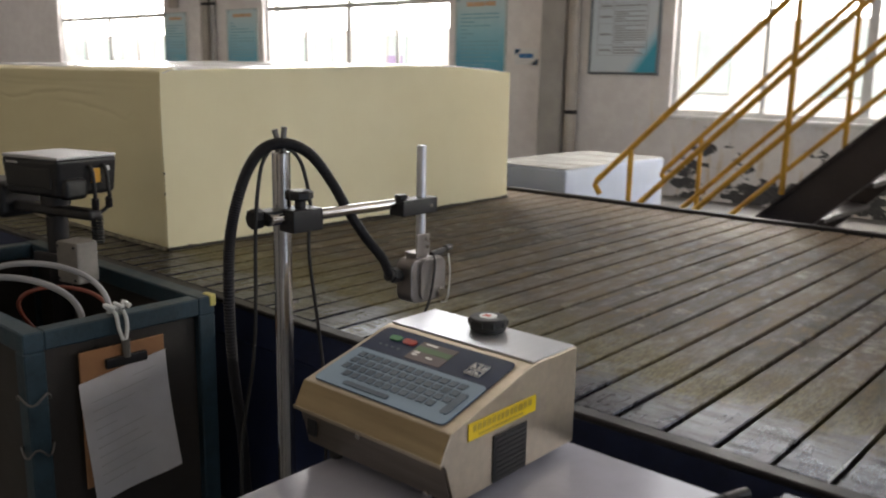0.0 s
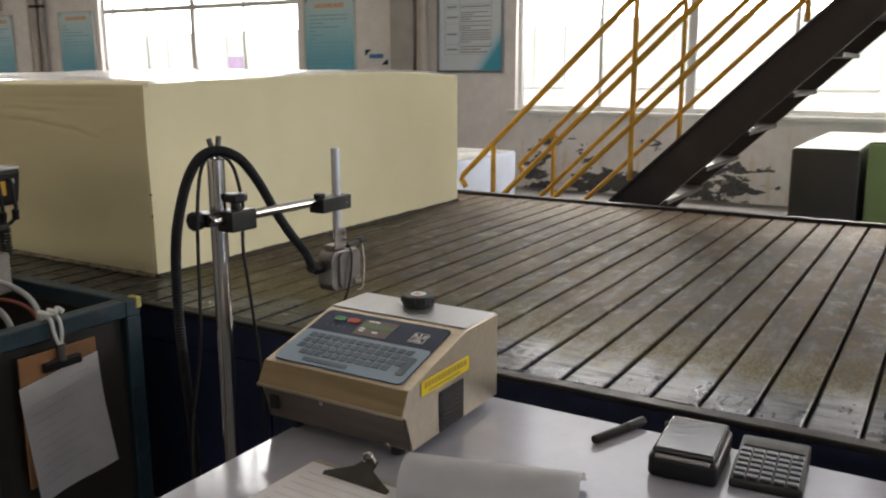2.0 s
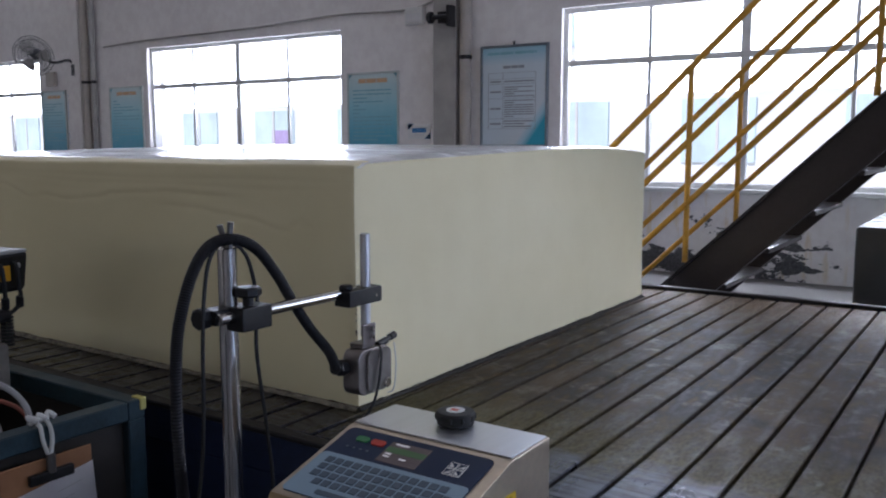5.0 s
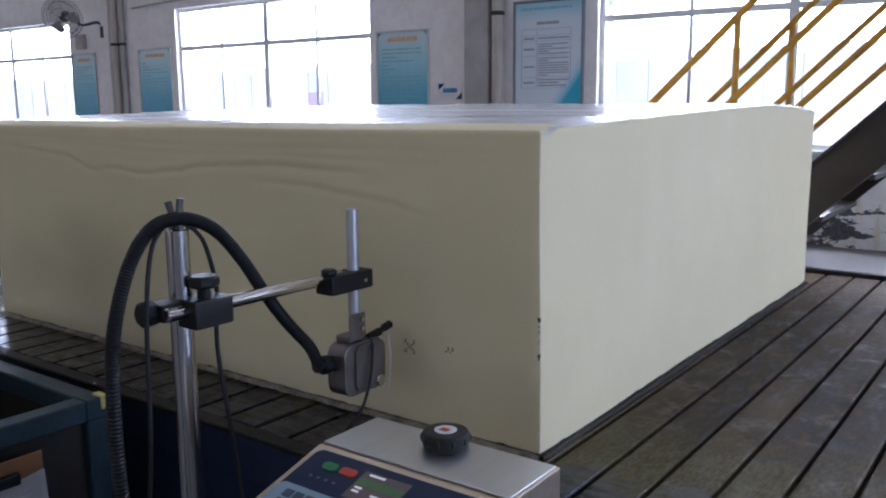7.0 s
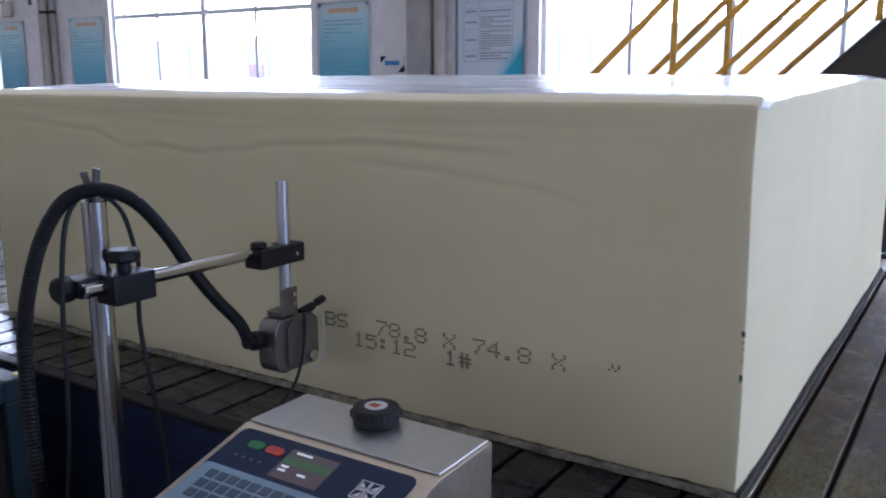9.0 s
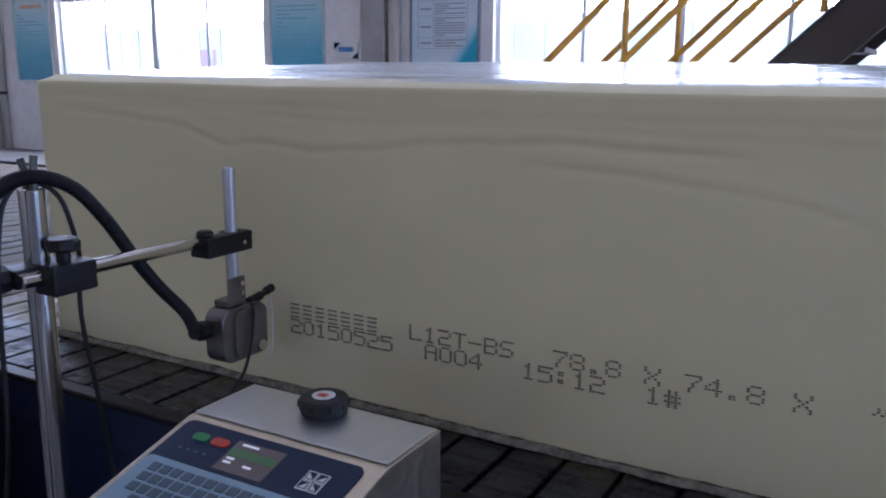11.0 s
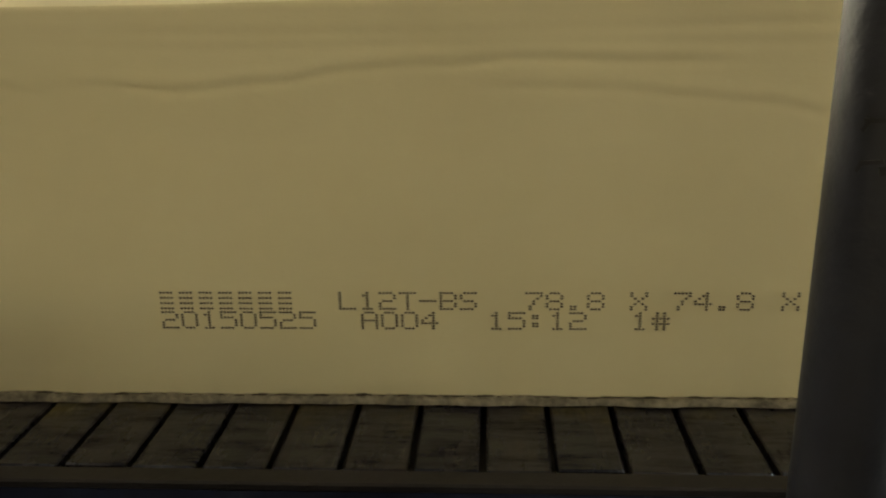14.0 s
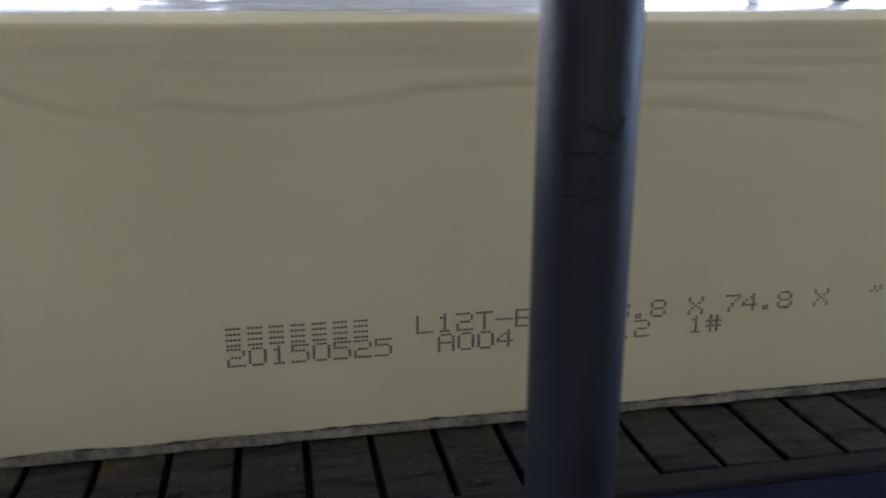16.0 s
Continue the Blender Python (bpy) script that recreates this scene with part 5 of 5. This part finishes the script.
def build_post():
    p = thing("steel_post", "dark slate-blue painted round steel post", "post", at=(0.1785, 0.893, 0))
    bm = bmesh.new()
    cyl(bm, (0.1785, 0.893, 0.012), (0.1785, 0.893, TOP), 0.0330, 48)
    part("tube", bm, M["post_paint"], p)
    part("foot_plate", boxed(0.125, 0.235, 0.838, 0.948, 0.0, 0.012, 0.002, 1), M["dark_steel"], p)
    for k, (a, z, w, h, tilt) in enumerate(((-1.72, 1.331, 0.014, 0.0030, -25), (-1.40, 1.328, 0.012, 0.0025, -30), (-1.22, 1.333, 0.010, 0.0025, 70), (-2.30, 1.313, 0.010, 0.0025, 60), (-2.02, 1.316, 0.022, 0.0030, 5), (-1.55, 1.315, 0.010, 0.0025, 40), (-1.80, 1.300, 0.006, 0.0050, 0), (-2.35, 1.287, 0.008, 0.0025, 70), (-2.15, 1.290, 0.014, 0.0025, 10), (-1.80, 1.286, 0.014, 0.0050, 12))):
        m = Matrix.Translation((0.1785, 0.893, z)) @ Matrix.Rotation(a, 4, "Z") @ Matrix.Translation((0.0330, 0, 0)) @ Matrix.Rotation(radians(tilt), 4, "X")
        bm = bmesh.new()
        add_box(bm, -0.0012, 0.0007, -w / 2, w / 2, -h / 2, h / 2, 0, 1, m)
        part("marker_stroke", bm, M["post_mark"], p, smooth=False)


def curled_sheet(name, parent, base, w, prof, mat, local=False):
    """A sheet that is w wide along x and follows a (y, z) profile."""
    bm = bmesh.new()
    a = [bm.verts.new(base @ Vector((0, y, z))) for y, z in prof]
    b = [bm.verts.new(base @ Vector((w, y, z))) for y, z in prof]
    for i in range(len(prof) - 1):
        bm.faces.new((a[i], b[i], b[i + 1], a[i + 1]))
    bmesh.ops.solidify(bm, geom=list(bm.faces), thickness=0.0012)
    return part(name, bm, mat, parent)


def build_table_things():
    z = TABLE_Z
    # clipboard with a form, its clip at the far end
    c = thing("clipboard", "clipboard with a printed form lying on the table", "clipboard", at=(-0.77, 0.62, z), rz=-2)
    part("board", boxed(-0.113, 0.113, -0.165, 0.165, 0.0, 0.004, 0.001, 1), M["pipe"], c, local=True)
    part("paper", boxed(-0.111, 0.111, -0.170, 0.150, 0.0042, 0.0055), M["paper"], c, "printed form", local=True, smooth=False)
    bm = bmesh.new()
    rnd = random.Random(2)
    for k in range(13):
        yy = 0.115 - k * 0.02
        add_box(bm, -0.092, -0.092 + rnd.uniform(0.1, 0.18), yy, yy + 0.0022, 0.0055, 0.0058)
    part("print", bm, M["print"], c, local=True, smooth=False)
    bm = bmesh.new()
    rings = []
    for yy, w, zz in ((0.122, 0.066, 0.0058), (0.130, 0.068, 0.0090), (0.136, 0.050, 0.014), (0.150, 0.020, 0.022), (0.174, 0.013, 0.026)):
        rings.append([bm.verts.new((q * w, yy, zz + 0.002 * (1 - q * q))) for q in (-1, -0.6, 0, 0.6, 1)])
    for p0, p1 in zip(rings, rings[1:]):
        for i in range(4):
            bm.faces.new((p0[i], p0[i + 1], p1[i + 1], p1[i]))
    bmesh.ops.solidify(bm, geom=list(bm.faces), thickness=0.0016)
    clip = part("clip", bm, M["castalu"], c, "steel spring clip", local=True)
    bm = bmesh.new()
    add_ring_tube(bm, [(0.012 * math.cos(a), 0.165, 0.030 + 0.012 * math.sin(a)) for a in (2 * math.pi * k / 18 for k in range(19))], 0.003, 8, False)
    part("ring", bm, M["chrome"], clip, local=True)
    # turned-over form pad
    p = thing("form_pad", "pad of paper forms with its sheets curled over", "paper pad", at=(-0.575, 0.79, z))
    base = Matrix.Translation((-0.690, 0.802, z)) @ Matrix.Rotation(radians(16), 4, "Z")
    roll = [(-0.070, 0.005), (-0.084, 0.016), (-0.086, 0.036), (-0.072, 0.056), (-0.046, 0.067), (-0.016, 0.063), (0.010, 0.047), (0.030, 0.029), (0.050, 0.018), (0.075, 0.014)]
    roll = [(q.y, q.z) for q in smooth_path([(0, y, zz) for y, zz in roll], 4)]
    bm = bmesh.new()
    add_box(bm, 0.03, 0.24, -0.24, 0.0, 0.0006, 0.0022, 0, 1, base)
    part("under_sheet", bm, M["paper"], p, smooth=False)
    curled_sheet("curled_sheet", p, base, 0.275, roll, M["paper"])
    curled_sheet("curled_sheet", p, base @ Matrix.Translation((0.004, 0, 0)), 0.262, [(-0.04 + (y + 0.04) * 0.93, 0.001 + zz * 0.9) for y, zz in roll], M["paper"])
    # marker pen
    q = thing("marker_pen", "black marker pen on the table", "pen", at=(-0.468, 1.16, z))
    a, b = Vector((-0.492, 1.095, z + 0.009)), Vector((-0.443, 1.225, z + 0.009))
    d = b - a
    bm = bmesh.new()
    add_ring_tube(bm, [a, a + d * 0.03, a + d * 0.62], [0.007, 0.0085, 0.0085], 14)
    part("barrel", bm, M["black"], q)
    bm = bmesh.new()
    cyl(bm, a + d * 0.62, b, 0.0092, 14, 0.002)
    part("cap", bm, M["calc"], q)
    # boxy black case with a glossy lid
    k = thing("radio_case", "black pocket device in a case, glossy grey top", "device", at=(-0.323, 1.114, z), rz=4)
    part("body", boxed(-0.056, 0.056, -0.084, 0.080, 0.0, 0.040, 0.009, 3), M["black"], k, local=True)
    part("lid", boxed(-0.050, 0.050, -0.076, 0.072, 0.040, 0.051, 0.005, 3), M["pouch_top"], k, "glossy grey lid", local=True)
    part("rim", boxed(-0.044, 0.044, -0.0855, -0.080, 0.036, 0.043, 0.002, 1), M["silver"], k, local=True)
    for y in (-0.04, 0.02, 0.06):
        part("side_button", boxed(-0.061, -0.055, y, y + 0.022, 0.012, 0.024, 0.002, 1), M["black"], k, local=True)
    bm = bmesh.new()
    add_ring_tube(bm, smooth_path([(-0.045, 0.075, 0.024), (-0.062, 0.094, 0.022), (-0.050, 0.106, 0.012), (-0.02, 0.090, 0.010)], 6), 0.006, 8)
    part("wrist_strap", bm, M["rubber"], k, "black looped strap", local=True)
    # desk calculator
    c = thing("calculator", "dark grey desk calculator with pale keys", "calculator", at=(-0.198, 1.142, z), rz=4)
    bm = bmesh.new()
    add_box(bm, -0.056, 0.056, -0.082, 0.080, 0.0, 0.016, 0.004, 2)
    for v in bm.verts:
        if v.co.z > 0.01:
            v.co.z += 0.012 * (v.co.y + 0.078) / 0.156
    part("case", bm, M["calc"], c, local=True)
    part("display", boxed(-0.050, 0.050, 0.036, 0.074, 0.0235, 0.0265, 0.002, 1), M["vent"], c, "dark display strip", local=True)
    for r in range(6):
        for j in range(5):
            x, y = -0.0505 + j * 0.0205, -0.074 + r * 0.0175
            zz = 0.0165 + 0.012 * (y + 0.082) / 0.156
            part("key", boxed(x, x + 0.0170, y, y + 0.0125, zz - 0.001, zz + 0.004, 0.0015, 1), M["calc_key"], c, local=True)


# ---- the crate with the clipboard and the weighing terminal ----
def build_crate():
    xr, xl, y0, y1, zt = -1.775, -2.75, 0.700, 1.165, 0.847
    c = thing("steel_crate", "teal-blue angle iron crate with dark side boards", "crate", at=((xr + xl) / 2, (y0 + y1) / 2, 0))
    e = 0.045

    def angle(name, x0, x1, ya, yb, za, zb):
        part(name, boxed(x0, x1, ya, yb, za, zb, 0.003, 1), M["blue_steel"], c)
    for x in (xr - e, xl):
        for y in (y0, y1 - e):
            angle("leg", x, x + e, y, y + e, 0, zt - e)
    for y in (y0, y1 - e):
        angle("top_rail", xl, xr, y, y + e, zt - e, zt)
    for x in (xr - e, xl):
        angle("top_rail", x, x + e, y0 + e, y1 - e, zt - e + 0.001, zt - 0.001)
        angle("low_rail", x, x + e, y0 + e, y1 - e, 0.12, 0.16)
    for y in (y0, y1 - e):
        angle("low_rail", xl + e, xr - e, y, y + e, 0.12, 0.16)
    part("side_board", boxed(xr - 0.030, xr - 0.022, y0 + e, y1 - e, 0.16, zt - e), M["panel_brown"], c)
    part("side_board", boxed(xl + 0.022, xl + 0.030, y0 + e, y1 - e, 0.16, zt - e), M["panel_brown"], c)
    part("side_board", boxed(xl + e, xr - e, y1 - 0.030, y1 - 0.022, 0.16, zt - e), M["panel_brown"], c)
    part("side_board", boxed(xl + e, xr - e, y0 + 0.022, y0 + 0.030, 0.16, zt - e), M["panel_brown"], c)
    part("bottom_board", boxed(xl + e, xr - e, y0 + e, y1 - e, 0.16, 0.172), M["panel_brown"], c)
    part("tape", boxed(xr - 0.032, xr + 0.003, y1 - 0.014, y1 + 0.003, zt - 0.026, zt + 0.003, 0.002, 1), M["tape"], c, "scrap of yellow tape")
    for z, t in ((0.70, 3), (0.58, -4)):
        bm = bmesh.new()
        add_ring_tube(bm, [(xr - 0.02 + 0.032 * math.cos(a), y0 + 0.022 + 0.032 * math.sin(a), z + 0.01 * math.sin(a * t)) for a in (2 * math.pi * k / 24 for k in range(25))], 0.003, 6, False)
        part("wire_tie", bm, M["castalu"], c)
    # clipboard hung by a white string on the near right side
    k = thing("hanging_clipboard", "brown clipboard with a paper form hung by string", "clipboard", at=(xr + 0.004, 0.915, 0.78))
    part("board", boxed(xr + 0.004, xr + 0.008, 0.812, 1.018, 0.46, 0.782, 0.002, 1), M["hardboard"], k)
    bm = bmesh.new()
    g = []
    for i in range(13):
        u = i / 12
        row = []
        for j in range(9):
            v = j / 8
            yy = 0.806 + 0.212 * v + 0.016 * u
            zz = 0.712 + 0.034 * v - (0.290 * u)
            xx = xr + 0.0105 + 0.018 * u * u + 0.008 * math.sin(v * 5 + u * 3) * u
            row.append(bm.verts.new((xx, yy, zz)))
        g.append(row)
    for i in range(12):
        for j in range(8):
            bm.faces.new((g[i][j], g[i][j + 1], g[i + 1][j + 1], g[i + 1][j]))
    bmesh.ops.solidify(bm, geom=list(bm.faces), thickness=0.0012)
    pap = part("paper", bm, M["paper"], k, "hanging printed form")
    bm = bmesh.new()
    rnd = random.Random(6)
    for i in range(11):
        u = 0.10 + i * 0.075
        v0 = 0.10
        v1 = v0 + rnd.uniform(0.25, 0.75)
        if i == 0:
            v0, v1 = 0.58, 0.86
        q = []
        for v, du in ((v0, 0), (v1, 0), (v1, 0.007), (v0, 0.007)):
            uu = u + du
            q.append(bm.verts.new((xr + 0.0125 + 0.018 * uu * uu + 0.008 * math.sin(v * 5 + uu * 3) * uu, 0.806 + 0.212 * v + 0.016 * uu, 0.712 + 0.034 * v - 0.290 * uu)))
        bm.faces.new(q)
    part("print", bm, M["print"], pap, smooth=False)
    part("clip", boxed(xr + 0.008, xr + 0.022, 0.868, 0.968, 0.733, 0.757, 0.004, 2), M["black"], k, "black spring clip")
    bm = bmesh.new()
    cyl(bm, (xr + 0.016, 0.918, 0.752), (xr + 0.016, 0.918, 0.792), 0.010, 10)
    part("clip_ring", bm, M["castalu"], k)
    for dy in (-0.010, 0.010):
        bm = bmesh.new()
        add_ring_tube(bm, smooth_path([(xr + 0.016, 0.916, 0.780), (xr + 0.012, 0.916 + dy, 0.82), (xr + 0.006, 0.914 + dy, 0.852), (xr - 0.02, 0.914 + dy, 0.856), (xr - 0.05, 0.914, 0.83)], 6), 0.0045, 8)
        part("string", bm, M["rag"], k)
    bm = bmesh.new()
    for q in range(3):
        add_ring_tube(bm, smooth_path([(xr + 0.004, 0.90 + q * 0.01, 0.862), (xr - 0.004, 0.885 + q * 0.022, 0.874), (xr + 0.010, 0.90 + q * 0.018, 0.866)], 5), 0.006, 8)
    part("knot", bm, M["rag"], k)


def build_terminal():
    t = thing("weighing_terminal", "black weighing terminal with silver lid on a post", "terminal", at=(-2.39, 1.085, 0.172), rz=13)
    zt = 1.158 - 0.172
    w, d = 0.118, 0.102
    bm = bmesh.new()
    add_box(bm, -w, w, -d, d, zt - 0.112, zt - 0.006, 0.014, 3)
    for v in bm.verts:
        low = (zt - v.co.z) / 0.112
        v.co.x *= 1 - 0.10 * low
        v.co.y *= 1 - 0.06 * low
    part("case", bm, M["black"], t, local=True)
    part("lid", boxed(-w + 0.004, w - 0.004, -d + 0.004, d - 0.004, zt - 0.010, zt, 0.004, 2), M["silver"], t, "worn silver lid", local=True)
    part("front_bezel", boxed(-w + 0.020, w - 0.030, -d - 0.001, -d + 0.012, zt - 0.088, zt - 0.030, 0.006, 2), M["vent"], t, local=True)
    part("name_strip", boxed(-w + 0.030, -w + 0.075, -d - 0.002, -d + 0.006, zt - 0.024, zt - 0.018), M["silver"], t, "pale strip of print", local=True, smooth=False)
    part("tag", boxed(w - 0.010, w + 0.001, 0.010, 0.036, zt - 0.078, zt - 0.038, 0.001, 1), M["amber"], t, "amber sticker", local=True)
    part("dial", boxed(w - 0.010, w + 0.001, 0.056, 0.070, zt - 0.048, zt - 0.034, 0.003, 2), M["silver"], t, local=True)
    part("side_bulge", boxed(w - 0.030, w + 0.008, -0.085, -0.010, zt - 0.118, zt - 0.060, 0.014, 3), M["black"], t, local=True)
    for y0 in (0.000, 0.046):
        bm = bmesh.new()
        add_ring_tube(bm, smooth_path([(w - 0.012, y0, zt - 0.030), (w + 0.010, y0, zt - 0.040), (w + 0.012, y0 + 0.004, zt - 0.09), (w + 0.006, y0 + 0.010, zt - 0.14), (w - 0.010, 0.025, zt - 0.172)], 6), 0.0055, 8)
        part("lead", bm, M["rubber"], t, local=True)
        bm = bmesh.new()
        cyl(bm, (w + 0.006, y0 + 0.008, zt - 0.150), (w + 0.010, y0 + 0.006, zt - 0.120), 0.010, 10, 0.002)
        part("plug", bm, M["black"], t, local=True)
    part("cross_arm", boxed(-0.20, 0.135, -0.022, 0.022, zt - 0.180, zt - 0.150, 0.010, 3), M["dark_steel"], t, local=True)
    bm = bmesh.new()
    cyl(bm, (-0.03, 0, zt - 0.150), (-0.03, 0, zt - 0.112), 0.040, 16)
    cyl(bm, (-0.03, 0, 0), (-0.03, 0, zt - 0.180), 0.030, 16)
    part("post", bm, M["dark_steel"], t, local=True)
    bm = bmesh.new()
    add_ring_tube(bm, [(0.112 + 0.014 * math.cos(k * 0.9), 0.02 + 0.014 * math.sin(k * 0.9), zt - 0.172 - 0.0013 * k) for k in range(58)], 0.0042, 6)
    part("coiled_cord", bm, M["rubber"], t, local=True)
    part("strut", boxed(-0.03, 0.13, -0.085, -0.070, zt - 0.30, zt - 0.27, 0.003, 1), M["dark_steel"], t, local=True)
    b = part("junction_box", boxed(0.105, 0.190, -0.115, -0.045, zt - 0.335, zt - 0.220, 0.008, 2), M["junction"], t, "grimy grey junction box", local=True)
    for dx in (0.115, 0.180):
        for dz in (-0.322, -0.233):
            bm = bmesh.new()
            cyl(bm, (dx, -0.118, zt + dz), (dx, -0.114, zt + dz), 0.004, 8)
            part("screw", bm, M["dark_steel"], b, local=True)
    part("rear_unit", boxed(-0.34, -0.19, -0.06, 0.08, zt - 0.20, zt - 0.09, 0.02, 3), M["black"], t, "dark bulky unit", local=True)
    # loops of cable in the crate
    for nm, mat, cx, cy, cz, rx, rz_, r, lab in (("white_cable_coil", "cable_white", -2.05, 0.86, 0.80, 0.20, 0.13, 0.007, "loop of white cable hanging in the crate"),
                                               ("white_cable_coil", "cable_white", -2.12, 0.82, 0.77, 0.21, 0.12, 0.008, "loop of white cable hanging in the crate"),
                                               ("red_cable", "cable_red", -2.02, 0.90, 0.77, 0.13, 0.10, 0.005, "red-brown cable looped in the crate")):
        o = thing(nm, lab, "cable", "cables in the crate", at=(cx, cy, 0.172))
        bm = bmesh.new()
        pts = [(cx + rx * math.cos(a), cy + 0.5 * rx * math.cos(a) * 0.6 + 0.03 * math.sin(2 * a), cz + rz_ * math.sin(a)) for a in (math.pi * (-0.25 + 1.5 * k / 16) for k in range(17))]
        pts = [(pts[0][0] + 0.02, pts[0][1], 0.18)] + pts + [(pts[-1][0], pts[-1][1], 0.18)]
        add_ring_tube(bm, smooth_path(pts, 5), r, 8)
        part("loop", bm, M[mat], o)
    o = thing("plastic_bottle", "crumpled clear plastic bottle in the crate", "bottle", at=(-2.25, 0.80, 0.172))
    bm = bmesh.new()
    prof = ((0.172, 0.03), (0.18, 0.036), (0.42, 0.034), (0.50, 0.037), (0.66, 0.033), (0.74, 0.036), (0.79, 0.022), (0.81, 0.013), (0.83, 0.013))
    add_ring_tube(bm, [(-2.25, 0.80, z) for z, r in prof], [r for z, r in prof], 18)
    part("bottle_body", bm, M["cable_white"], o)
    bm = bmesh.new()
    cyl(bm, (-2.25, 0.80, 0.83), (-2.25, 0.80, 0.848), 0.015, 16, 0.002)
    part("cap", bm, M["white"], o)


# ---- build ----
build_hall()
for i, (a, b) in enumerate(WINDOWS):
    build_window(i + 1, a, b)
build_outside()
build_wall_details()
for i, (a, b) in enumerate(((-15.6, -14.81), (-13.5, -12.58), (-8.05, -7.15))):
    build_poster(a, b, 1.12, 2.42, 20 + 7 * i)
build_notice_board(-5.85, -4.90, 1.40, 2.65, 50)
build_notice_board(-0.24, 0.69, 1.10, 2.40, 90)
build_signs()
build_fan()
build_stairs()
foam_slab("foam_slab", -1.0, -0.555, 6.2, 8.1, 0.88, M["grey_foam"], "charcoal grey foam block standing on the floor")
foam_slab("foam_slab", -0.51, 0.45, 6.2, 8.2, 0.94, M["green_foam"], "light green foam block standing on the floor")
foam_slab("foam_slab", -4.75, -3.86, 5.9, 7.6, 0.62, M["white_foam"], "white foam block standing behind the stairs")
build_conveyor()
build_table()
build_controller()
build_stand()
build_post()
build_table_things()
build_crate()
build_terminal()
foam = build_block()
ink = build_print(foam)
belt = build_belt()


def motions():
    def run(t, y, z):
        return pose(FRONT0 + SPEED * t, y, z)
    walk(foam, [(t, run(t, 1.552, BELT_Z + 0.002)) for t in (0, 4, 8, 12, 16)])
    walk(belt, [(t, pose(SPEED * t, 1.357, BELT_Z)) for t in (0, 4, 8, 12, 16)])
    # each character waits as ink in the head and rides with the block once printed
    for o, off, z in ink:
        printed = (off + NOZZLE[0] - FRONT0 - 0.014) / SPEED
        rest = pose(-off, -0.0012, z)

        def waiting(t):
            return pose(NOZZLE[0] - 0.014 - (FRONT0 + SPEED * t), NOZZLE[1] - 1.552, z)
        rows = [(0, waiting(0)), (printed * 0.5, waiting(printed * 0.5)), (printed - 0.2, waiting(printed - 0.2)), (printed - 0.1, waiting(printed - 0.1)), (printed, rest), (printed + 0.1, rest), (16, rest)]
        walk(o, rows)


motions()
